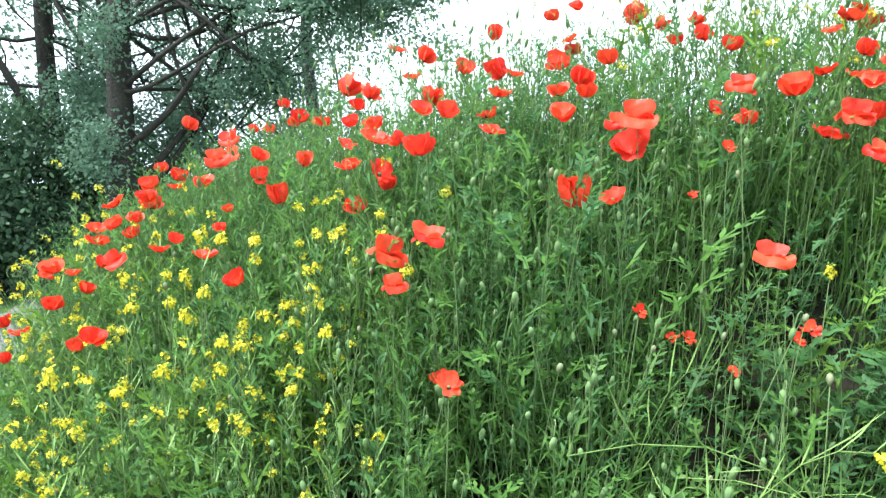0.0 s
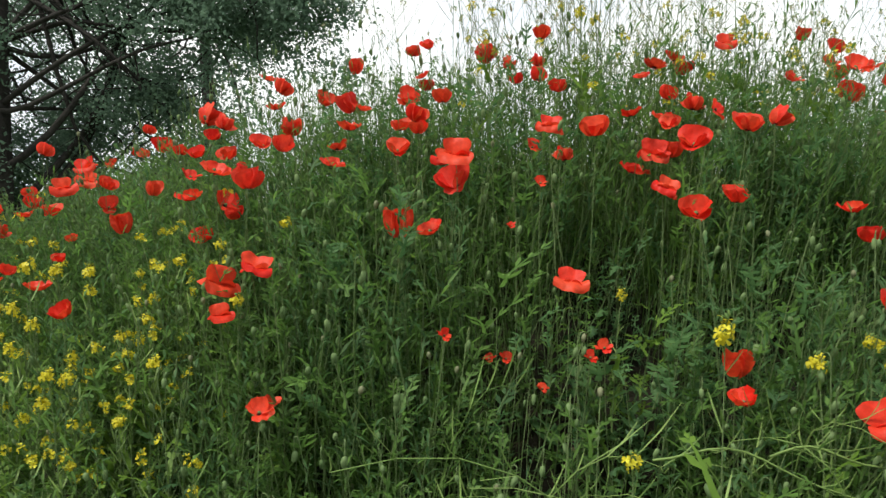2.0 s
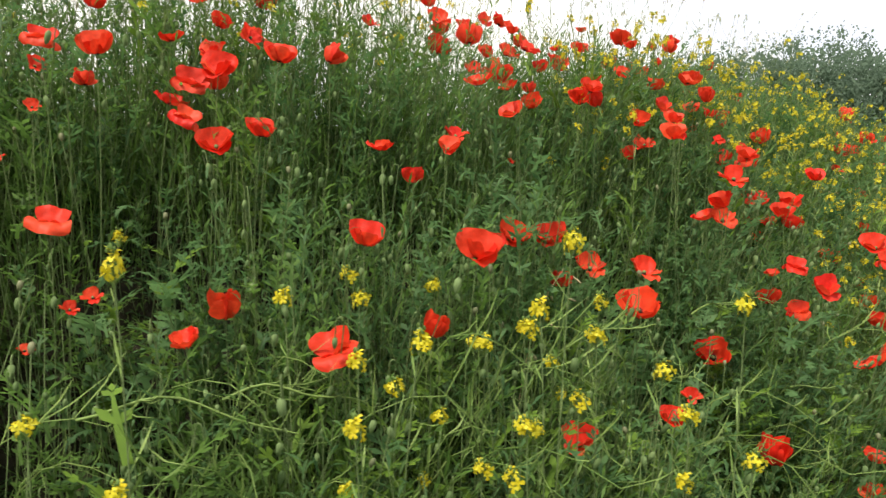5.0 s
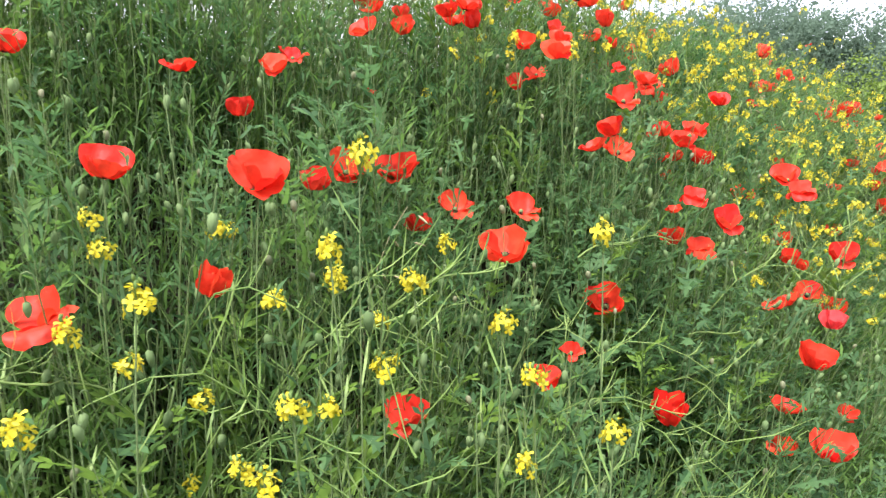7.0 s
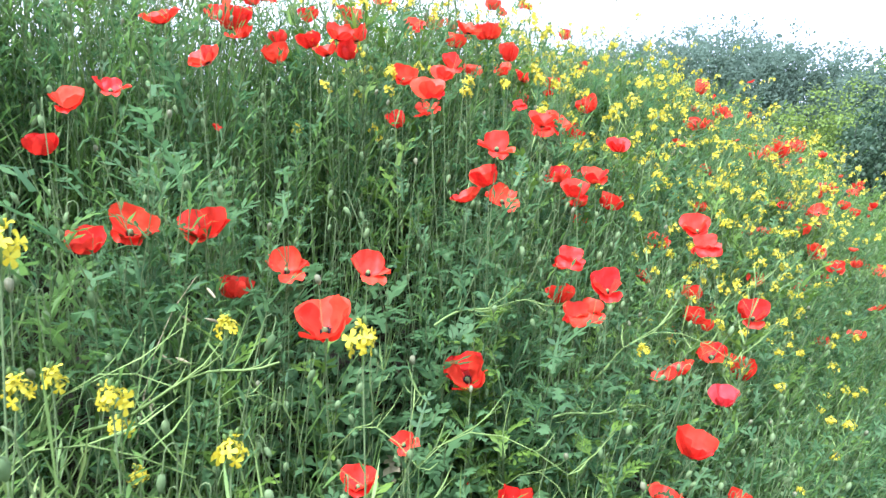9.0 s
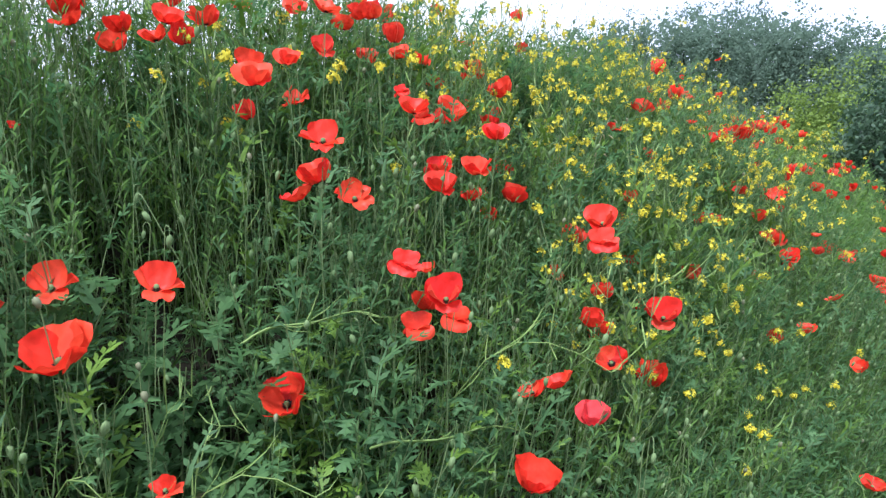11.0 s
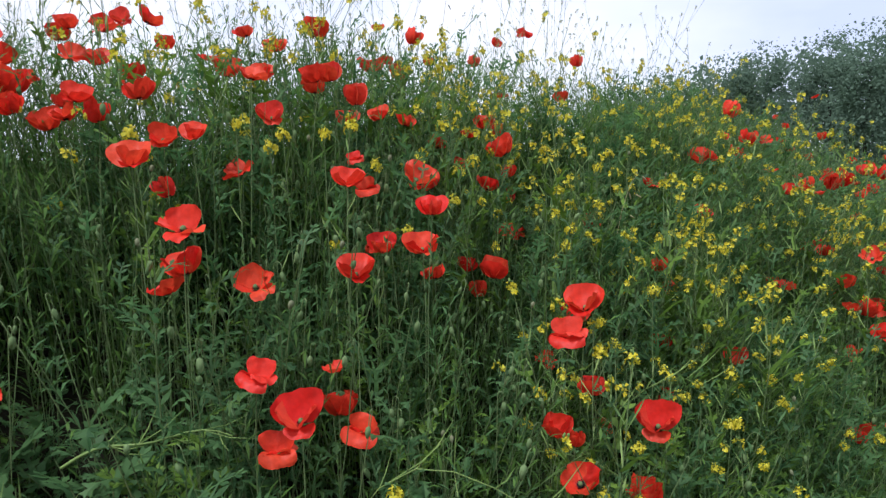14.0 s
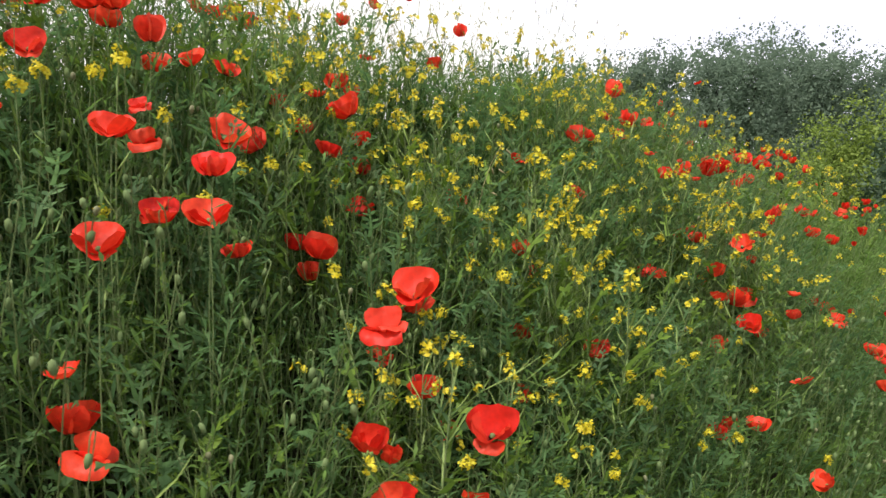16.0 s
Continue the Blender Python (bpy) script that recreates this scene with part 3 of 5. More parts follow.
poppy(1.674, 1.700, 1.769, 0.080, "B", -32)
poppy(1.682, 1.841, 1.796, 0.066, "R", -24)
poppy(1.683, 0.922, 1.048, 0.045, "R", -45)
poppy(1.684, 1.635, 1.721, 0.066, "W", -37)
poppy(1.718, 1.107, 1.275, 0.070, "R", -28)
poppy(1.719, 2.163, 1.974, 0.064, "B", 10)
poppy(1.739, 1.389, 1.678, 0.047, "B", -5)
poppy(1.760, 1.625, 1.683, 0.064, "D", -4)
poppy(1.775, 1.679, 1.728, 0.045, "B", -27)
poppy(1.779, 1.810, 1.852, 0.072, "R", -20)
poppy(1.785, 1.792, 1.916, 0.053, "D", 29)
poppy(1.807, 1.464, 1.677, 0.053, "F", -9)
poppy(1.815, 2.354, 2.052, 0.080, "R", 8)
poppy(1.816, 0.824, 0.950, 0.071, "B", -87)
poppy(1.822, 1.450, 1.709, 0.059, "F", -4)
poppy(1.825, 2.006, 1.885, 0.070, "D", -1)
poppy(1.828, 2.180, 2.001, 0.080, "R", -41)
poppy(1.860, 1.466, 1.680, 0.047, "B", 17)
poppy(1.880, 2.126, 2.016, 0.058, "F", 11)
poppy(1.886, 1.051, 1.086, 0.075, "S", -29)
poppy(1.902, 1.076, 0.865, 0.024, "R", 14)
poppy(1.908, 1.820, 1.817, 0.058, "B", 12)
poppy(1.919, 1.238, 1.585, 0.069, "F", -8)
poppy(1.925, 1.568, 1.737, 0.063, "D", -23)
poppy(1.935, 2.131, 2.025, 0.075, "F", 10)
poppy(1.961, 1.165, 1.385, 0.067, "W", -63)
poppy(1.965, 1.424, 1.633, 0.059, "F", -17)
poppy(1.969, 1.442, 1.540, 0.043, "T", 2)
poppy(1.981, 2.060, 1.941, 0.054, "B", 12)
poppy(1.983, 1.836, 1.884, 0.049, "W", 3)
poppy(1.987, 1.115, 1.479, 0.071, "R", -38)
poppy(1.988, 1.136, 1.421, 0.058, "D", -26)
poppy(2.011, 1.339, 1.631, 0.053, "F", -26)
poppy(2.063, 0.997, 1.278, 0.054, "M", -48)
poppy(2.069, 0.693, 0.868, 0.074, "D", -68)
poppy(2.082, 1.989, 1.888, 0.064, "W", 10)
poppy(2.086, 0.998, 1.175, 0.052, "M", -15)
poppy(2.093, 0.779, 0.827, 0.053, "B", -20)
poppy(2.095, 1.231, 1.377, 0.068, "R", -12)
poppy(2.112, 0.946, 1.234, 0.065, "F", -21)
poppy(2.113, 1.546, 1.577, 0.071, "R", 0)
poppy(2.125, 1.408, 1.748, 0.060, "R", -22)
poppy(2.130, 2.030, 1.874, 0.080, "D", -9)
poppy(2.139, 0.825, 0.881, 0.067, "W", -63)
poppy(2.142, 0.778, 0.993, 0.071, "D", -49)
poppy(2.148, 1.664, 1.884, 0.049, "D", 5)
poppy(2.178, 1.548, 1.689, 0.060, "F", -2)
poppy(2.190, 1.744, 1.812, 0.063, "F", -23)
poppy(2.204, 1.155, 1.232, 0.042, "W", 8)
poppy(2.209, 1.164, 1.169, 0.060, "B", -19)
poppy(2.226, 1.102, 1.148, 0.059, "M", -41)
poppy(2.249, 1.173, 1.390, 0.065, "F", -13)
poppy(2.274, 2.092, 1.953, 0.072, "F", -6)
poppy(2.279, 1.322, 1.546, 0.067, "F", -25)
poppy(2.279, 1.546, 1.778, 0.057, "B", 19)
poppy(2.293, 0.952, 1.034, 0.059, "W", -34)
poppy(2.307, 1.725, 1.782, 0.060, "B", -9)
poppy(2.311, 1.562, 1.783, 0.060, "B", -25)
poppy(2.330, 1.380, 1.528, 0.050, "M", -15)
poppy(2.332, 0.847, 1.015, 0.058, "P", -52)
poppy(2.335, 1.332, 1.417, 0.053, "M", -46)
poppy(2.336, 1.473, 1.589, 0.038, "M", -14)
poppy(2.337, 1.316, 1.419, 0.058, "D", -12)
poppy(2.354, 0.822, 0.819, 0.048, "F", -26)
poppy(2.365, 1.557, 1.735, 0.055, "T", -6)
poppy(2.369, 1.991, 1.982, 0.076, "B", -2)
poppy(2.372, 0.974, 1.027, 0.065, "W", -29)
poppy(2.387, 1.759, 1.709, 0.065, "D", -18)
poppy(2.394, 1.189, 1.489, 0.055, "D", -45)
poppy(2.402, 1.267, 1.418, 0.073, "F", -10)
poppy(2.456, 1.699, 1.713, 0.057, "D", -35)
poppy(2.465, 1.373, 1.347, 0.054, "D", -24)
poppy(2.471, 1.496, 1.553, 0.080, "F", -27)
poppy(2.521, 1.691, 1.698, 0.056, "D", -16)
poppy(2.549, 2.097, 1.910, 0.069, "F", 9)
poppy(2.571, 1.644, 1.547, 0.068, "D", -26)
poppy(2.587, 1.100, 1.088, 0.055, "B", -41)
poppy(2.610, 1.067, 1.005, 0.073, "S", -32)
poppy(2.610, 1.100, 1.255, 0.070, "M", -45)
poppy(2.613, 1.091, 1.066, 0.031, "T", -28)
poppy(2.625, 1.421, 1.341, 0.068, "B", -21)
poppy(2.630, 1.598, 1.335, 0.053, "B", -15)
poppy(2.653, 1.559, 1.276, 0.046, "T", -24)
poppy(2.658, 2.377, 1.966, 0.075, "D", -5)
poppy(2.679, 2.056, 1.991, 0.057, "B", -15)
poppy(2.686, 2.230, 1.919, 0.075, "B", 0)
poppy(2.690, 1.901, 1.660, 0.063, "B", -14)
poppy(2.706, 1.781, 1.588, 0.053, "D", -26)
poppy(2.717, 1.205, 1.291, 0.080, "F", -46)
poppy(2.729, 1.383, 1.131, 0.053, "R", -23)
poppy(2.732, 2.490, 2.007, 0.047, "B", -16)
poppy(2.739, 1.216, 1.110, 0.057, "B", -45)
poppy(2.741, 1.685, 1.532, 0.070, "D", -4)
poppy(2.756, 1.085, 0.936, 0.074, "B", -65)
poppy(2.765, 1.850, 1.678, 0.065, "W", 10)
poppy(2.785, 2.758, 2.192, 0.054, "D", -25)
poppy(2.786, 1.078, 1.077, 0.080, "F", -50)
poppy(2.789, 1.670, 1.631, 0.076, "D", -33)
poppy(2.803, 1.401, 1.224, 0.076, "B", -48)
poppy(2.850, 1.769, 1.396, 0.080, "R", -17)
poppy(2.852, 1.923, 1.719, 0.063, "D", -36)
poppy(2.893, 1.414, 0.939, 0.057, "R", -47)
poppy(2.902, 1.874, 1.570, 0.055, "B", -14)
poppy(2.906, 1.912, 1.500, 0.073, "D", -18)
poppy(2.926, 1.989, 1.704, 0.048, "D", -17)
poppy(3.007, 2.776, 2.069, 0.050, "B", 4)
poppy(4.665, 2.206, 1.514, 0.072, "F", -48)
poppy(3.092, 1.416, 0.988, 0.046, "M", -56)
poppy(3.119, 2.359, 1.870, 0.069, "W", -20)
poppy(3.131, 2.589, 2.039, 0.052, "B", -8)
poppy(3.166, 1.520, 1.303, 0.046, "B", -38)
poppy(3.168, 1.515, 1.099, 0.060, "B", -44)
poppy(3.187, 0.790, 0.663, 0.067, "W", -78)
poppy(3.188, 1.893, 1.408, 0.069, "D", -32)
poppy(3.281, 1.380, 1.070, 0.060, "D", -47)
poppy(3.308, 1.733, 1.519, 0.056, "R", -5)
poppy(3.343, 2.280, 1.857, 0.057, "B", -13)
poppy(3.354, 1.711, 1.201, 0.064, "D", -24)
poppy(4.672, 1.480, 0.861, 0.072, "D", -52)
poppy(3.397, 2.945, 2.208, 0.053, "D", -50)
poppy(3.547, 2.943, 2.257, 0.053, "M", -34)
poppy(3.552, 2.905, 2.241, 0.046, "D", -16)
poppy(3.560, 1.797, 1.425, 0.064, "F", -26)
poppy(3.654, 1.331, 0.814, 0.055, "B", -58)
poppy(3.685, 1.237, 0.857, 0.060, "D", -72)
poppy(3.739, 2.001, 1.616, 0.077, "F", -43)
poppy(3.745, 1.646, 1.184, 0.080, "W", -72)
poppy(3.791, 2.014, 1.616, 0.047, "B", -41)
poppy(3.822, 2.898, 2.131, 0.065, "T", -49)
poppy(3.825, 1.426, 0.775, 0.059, "B", -48)
poppy(3.867, 1.791, 1.166, 0.050, "M", -56)
poppy(4.596, 1.579, 0.962, 0.072, "M", -63)
poppy(3.936, 1.444, 1.051, 0.070, "F", -43)
poppy(3.951, 1.291, 0.914, 0.066, "W", -65)
poppy(4.034, 1.625, 0.934, 0.080, "R", -62)
poppy(4.038, 1.883, 1.485, 0.061, "D", -40)
poppy(4.040, 1.725, 1.272, 0.059, "B", -32)
poppy(4.077, 1.615, 1.089, 0.073, "B", -55)
poppy(4.080, 2.174, 1.638, 0.077, "B", -60)
poppy(4.088, 2.114, 1.692, 0.072, "B", -47)
poppy(4.099, 1.832, 1.277, 0.080, "W", -48)
poppy(5.189, 2.050, 1.221, 0.072, "B", -74)
poppy(4.145, 1.805, 1.116, 0.050, "B", -51)
poppy(4.151, 2.309, 1.717, 0.049, "D", -50)
poppy(4.153, 2.291, 1.832, 0.076, "T", -52)
poppy(4.154, 1.643, 1.254, 0.080, "R", -71)
poppy(4.227, 1.689, 1.065, 0.080, "M", -45)
poppy(4.240, 1.959, 1.500, 0.066, "D", -49)
poppy(4.260, 1.641, 0.943, 0.055, "D", -59)
poppy(4.271, 1.529, 1.025, 0.047, "B", -58)
poppy(4.290, 2.213, 1.691, 0.052, "M", -52)
poppy(4.361, 1.967, 1.509, 0.069, "T", -52)
poppy(4.426, 1.918, 1.273, 0.046, "M", -57)
poppy(4.453, 1.865, 1.216, 0.080, "B", -52)
poppy(4.562, 2.096, 1.526, 0.074, "T", -37)
poppy(4.632, 1.987, 1.224, 0.047, "D", -49)
poppy(4.657, 2.469, 1.708, 0.046, "D", -42)
poppy(4.690, 2.433, 1.663, 0.053, "W", -27)
poppy(6.117, 2.454, 1.267, 0.072, "M", -58)
poppy(4.851, 2.177, 1.554, 0.080, "D", -62)
poppy(4.894, 1.798, 0.940, 0.060, "F", -73)
poppy(4.904, 1.841, 0.958, 0.055, "F", -61)
poppy(4.935, 2.508, 1.925, 0.045, "W", -72)
poppy(4.959, 1.599, 0.788, 0.080, "M", -65)
poppy(5.234, 2.384, 1.547, 0.066, "T", -58)
poppy(5.234, 2.701, 1.753, 0.050, "B", -59)
poppy(5.331, 2.200, 1.310, 0.080, "B", -60)
poppy(5.563, 2.542, 1.583, 0.054, "R", -72)
poppy(5.724, 3.372, 1.878, 0.049, "B", -51)
poppy(5.727, 2.692, 1.551, 0.080, "F", -44)
poppy(5.871, 2.449, 1.266, 0.049, "D", -59)
poppy(6.152, 2.693, 1.518, 0.055, "B", -53)
poppy(6.371, 3.139, 1.653, 0.047, "D", -55)
poppy(8.104, 3.047, 0.916, 0.055, "B", -82)

for x0, x1, s0, s1, count in ((-1.15, 0.2, 0.1, 0.45, 8), (4.0, 5.0, -0.3, 0.25, 10), (3.6, 5.0, -0.8, -0.2, 8), (0.3, 1.3, 0.6, 0.8, 5)):
    for _ in range(count):
        x = prnd.uniform(x0, x1)
        y = foot(x) + prnd.uniform(s0, s1)
        poppy(x, y, float(ground_z(x, y)) + prnd.uniform(0.46, 0.6))

# ---- wild growth on the bank ----


def lobed_leaf(rng, length, lobes, lobe, width, droop, rise=1.15):
    """A feathered leaf: a bowed midrib with pointed lobes on both sides and one at the tip."""
    t = np.linspace(0, 1, 4)
    rib = 0.82 * length * np.stack([t * (1 - 0.15 * droop * t), 0.04 * np.sin(4 * t), rise * t - droop * t * t], -1)
    along = np.gradient(rib, axis=0)
    along /= np.linalg.norm(along, axis=1, keepdims=True)
    ps = Pieces()
    ps.put(*strip(rib, width * (1.1 - t) * 0.8 + 0.0005, (0, 1, 0)))
    side_way = np.array([0, 1.0, 0])
    for i in range(lobes + 1):
        k = min((i + 0.8) / lobes, 1.0)
        base = np.array([np.interp(k, t, rib[:, j]) for j in range(3)])
        d = np.array([np.interp(k, t, along[:, j]) for j in range(3)])
        size = lobe * (1.1 - 0.8 * abs(k - 0.42)) * rng.uniform(0.75, 1.25)
        for side in (-1, 1) if i < lobes else (0,):
            out = 0.78 * d + 0.72 * side * side_way + np.array([0, 0, rng.uniform(-0.25, 0.2)])
            wide = (0.72 * side * d - 0.78 * side_way if side else side_way) * (width * 0.45 + 0.1 * size)
            tip, mid = base + out * size, base + out * size * 0.55
            ps.put([base, mid + wide, tip, mid - wide], [[0, 1, 2, 3]])
    return ps.arrays()[:2]


def oak_leaf(rng, length, width, droop, rise):
    """A soft broad leaf with a deeply cut, toothed outline."""
    n = 11
    t = np.linspace(0, 1, n)
    cut = np.array([0.1, 0.12, 0.7, 0.2, 1.0, 0.22, 0.95, 0.22, 0.7, 0.25, 0.02]) * rng.uniform(0.75, 1.25, n) * width
    rib = length * np.stack([t * (1 - 0.15 * droop * t), 0.05 * np.sin(4 * t + rng.uniform(0, 6)), rise * t - droop * t * t], -1)
    ps = Pieces()
    for side in (-1, 1):
        edge = rib + np.stack([0.7 * cut, side * cut, cut * rng.uniform(-0.5, 0.4, n)], -1)
        ps.put(np.concatenate([rib, edge]), grid_faces(2, n) if side < 0 else [q[::-1] for q in grid_faces(2, n)])
    return ps.arrays()[:2]


def lobed_plant(rng, height, leaves, length, width):
    """A stem hung with broad lobed leaves, largest low down."""
    ps = Pieces()
    bend = rng.uniform(-0.06, 0.06, 2)
    t = np.linspace(0, 1, 4)
    ps.put(*tube(np.stack([bend[0] * t * t, bend[1] * t * t, height * t], -1), 0.0015 * (1.3 - t), 3), 1)
    for i in range(leaves):
        k = 0.05 + 0.9 * (i + rng.uniform(0, 0.8)) / leaves
        size = rng.uniform(0.7, 1.2) * (1.2 - 0.55 * k)
        v, f = oak_leaf(rng, length * size, width * size, rng.uniform(0.5, 1.3), rng.uniform(0.5, 1.2))
        ps.put(v @ turn_z(i * 2.4 + rng.uniform(-0.4, 0.4)).T + [bend[0] * k * k, bend[1] * k * k, height * k], f, 0)
    return ps.arrays()


def leafy_plant(rng, height, leaves, length, lobes, lobe, width, stem=True):
    """A leafy stem with feathered leaves set round it, reaching upwards."""
    ps = Pieces()
    bend = rng.uniform(-0.06, 0.06, 2)
    if stem:
        t = np.linspace(0, 1, 4)
        ps.put(*tube(np.stack([bend[0] * t * t, bend[1] * t * t, height * t], -1), 0.0015 * (1.3 - t), 3), 1)
    for i in range(leaves):
        k = 0.08 + 0.92 * (i + rng.uniform(0, 0.8)) / leaves
        v, f = lobed_leaf(rng, length * rng.uniform(0.7, 1.2) * (1.15 - 0.5 * k), lobes, lobe * (1.15 - 0.45 * k), width, rng.uniform(0.15, 0.95), rng.uniform(0.8, 1.7))
        v = v @ turn_z(i * 2.4 + rng.uniform(-0.4, 0.4)).T + [bend[0] * k * k, bend[1] * k * k, height * k * 0.95]
        ps.put(v, f, 0)
    return ps.arrays()


def sprig(rng, height, leaves, length, width):
    """An upright stem thickly set with narrow leaves."""
    ps = Pieces()
    bend = rng.uniform(-0.07, 0.07, 2)
    t = np.linspace(0, 1, 5)
    ps.put(*tube(np.stack([bend[0] * t * t, bend[1] * t * t, height * t], -1), 0.0013 * (1.3 - t), 3), 1)
    for i in range(leaves):
        k = 0.1 + 0.9 * (i + rng.uniform(0, 0.9)) / leaves
        a, n, lean = i * 2.4 + rng.uniform(-0.5, 0.5), length * rng.uniform(0.6, 1.2) * (1.2 - 0.6 * k), rng.uniform(0.45, 1.15)
        c, e, sag = n * math.cos(lean), n * math.sin(lean), rng.uniform(0, 0.3) * n
        v, f = np.array([[0, 0, 0], [0.5 * c, -width, 0.55 * e], [1.1 * c, 0, e - sag], [0.5 * c, width, 0.55 * e]]), [[0, 1, 2, 3]]
        ps.put(v @ turn_z(a).T + [bend[0] * k * k, bend[1] * k * k, height * k], f, 0)
    return ps.arrays()


def grass_tuft(rng, blades, height, width):
    ps = Pieces()
    for _ in range(blades):
        a, h = rng.uniform(0, 6.28), height * rng.uniform(0.55, 1.1)
        t = np.linspace(0, 1, 5)
        reach, fall = rng.uniform(0.06, 0.38) * h, rng.choice((0.02, 0.1, 0.45)) * rng.uniform(0.5, 1) * h
        p = np.stack([reach * t ** 1.7, 0.02 * h * np.sin(5 * t + a), h * t - fall * t ** 4], -1)
        v, f = strip(p, width * (1 - t ** 2.2) + 0.0003, (0, 1, 0))
        ps.put(v @ turn_z(a).T + np.append(rng.normal(0, 0.02, 2), 0), f, 0)
    return ps.arrays()


def bud_stem(rng, height, nod=True, pale=False):
    """A poppy bud nodding from the tight crook of its stem, or a ripe upright one."""
    ps = Pieces()
    t = np.linspace(0, 1, 5)
    w = rng.uniform(-0.05, 0.05, 2)
    q = rng.uniform(0, 6.28, 2)
    p = np.stack([w[0] * t * t + 0.004 * (np.sin(5 * t + q[0]) - np.sin(q[0])), w[1] * t * t + 0.004 * (np.sin(5 * t + q[1]) - np.sin(q[1])), height * t], -1)
    size = rng.uniform(0.58, 0.88)
    if nod:
        a = np.linspace(0.7, np.pi, 4)
        r = rng.uniform(0.0035, 0.0065)
        d = rng.uniform(0, 6.28)
        hook = p[-1] + np.stack([r * (1 - np.cos(a)) * math.cos(d), r * (1 - np.cos(a)) * math.sin(d), r * 1.3 * np.sin(a)], -1)
        drop = hook[-1] - [0, 0, rng.uniform(0.006, 0.022)]
        p = np.concatenate([p, hook, [drop]])
        ps.put(*egg(drop - np.array([0, 0, 0.010 * size]), (rng.uniform(-0.2, 0.2), rng.uniform(-0.2, 0.2), -1), 0.025 * size, 0.0115 * size, 5, 6, 0.2), 1)
    else:
        ps.put(*egg(p[-1] + [0, 0, 0.009 * size], (rng.uniform(-0.3, 0.3), rng.uniform(-0.3, 0.3), 1), 0.021 * size, 0.0125 * size, 5, 5, -0.2), 2 if pale else 1)
    ps.put(*tube(p, np.full(len(p), 0.00085), 3), 0)
    return ps.arrays()


def on_bank(rng, n, x0, x1, s0, s1):
    x = rng.uniform(x0, x1, n)
    y = foot(x) + rng.uniform(s0, s1, n)
    bare = (abs(x - 1.765) < 0.04) & (y > 0.88) & (y < 1.12) | (rng.random(n) < 0.6 * hollow(x, y - foot(x)))
    bare |= (((x - 2.0) / 0.5) ** 2 + ((y - 1.12) / 0.3) ** 2 < 1) & (rng.random(n) < 0.5)
    x, y = x[~bare], y[~bare]
    return np.stack([x, y, ground_z(x, y)], -1)


def thin(p, rng, scale, share, seed=0.0):
    """Keeps growth in drifts: drops a share of places by a broad uneven pattern."""
    k = np.array([noise.noise((q[0] * scale + seed, q[1] * scale, seed)) for q in p])
    return p[k + rng.normal(0, 0.12, len(p)) > np.quantile(k, share)]


def clear_of_blooms(p, height):
    """How far growth of that height must shrink to leave the flowers behind it free."""
    keep = np.ones(len(p))
    for x, y, z in BLOOMS:
        before = y - p[:, 1]
        beside = np.abs(p[:, 0] - x + 0.35 * before) < 0.055
        room = (z - 0.035 - 0.1 * np.maximum(before, 0) - p[:, 2]) / height
        keep = np.where(beside & (before > -0.03) & (before < 0.2), np.minimum(keep, np.clip(room, 0.35, 1)), keep)
    return keep


def sow(name, shapes, mats, p, rng, size, lean, label, category, tall_first=0):
    n = len(p)
    lo, hi = size
    up = np.interp(p[:, 1] - foot(p[:, 0]), [-1, -0.3, 0.05, 0.4, 0.65, 1.1], [1, 1.12, 1.18, 1.16, 1.05, 1.08]) * np.interp(p[:, 0], [-1.4, -0.2], [0.74, 1])
    up = up * (1 + np.interp(p[:, 0], [1.8, 2.3, 4.0, 4.6], [0, 0.08, 0.08, 0]) * np.interp(p[:, 1] - foot(p[:, 0]), [0.35, 0.6], [0, 1]))
    up = up * (1 - np.interp(p[:, 0], [-1.0, -0.6, 0.4, 0.75], [0, 0.12, 0.12, 0]) * np.interp(p[:, 1] - foot(p[:, 0]), [0.2, 0.5], [0, 1]))
    up = up * (1 - 0.55 * hollow(p[:, 0], p[:, 1] - foot(p[:, 0])))
    leans = rng.normal(0, lean, (n, 2)) + np.array([0.0, -0.25])
    sizes = rng.uniform(lo, hi, n) * up * np.where(np.arange(n) < tall_first, 1.3, 1)
    sizes = sizes * clear_of_blooms(np.asarray(p), sizes * max(v[:, 2].max() for v, f, k in shapes))
    return scatter(name, shapes, mats, np.asarray(p) - [0, 0, 0.01], rng.uniform(0, 6.28, n), sizes, leans, rng.integers(0, len(shapes), n), label, category)


poppy_plants = [leafy_plant(rnd, 0.37, 13, 0.075, 3, 0.026, 0.0034) for _ in range(7)]
feather_plants = [sprig(rnd, 0.4, 32, 0.042, 0.0021) for _ in range(8)]
broad_plants = [lobed_plant(rnd, 0.34, 15, 0.056, 0.0125) for _ in range(5)]
tufts = [grass_tuft(rnd, 6, 0.36, 0.0014) for _ in range(6)]
wide_tufts = [grass_tuft(rnd, 4, 0.46, 0.0032) for _ in range(3)]
buds = [bud_stem(rnd, rnd.uniform(0.32, 0.48)) for _ in range(10)] + [bud_stem(rnd, rnd.uniform(0.38, 0.5), False, k == 0) for k in range(2)]

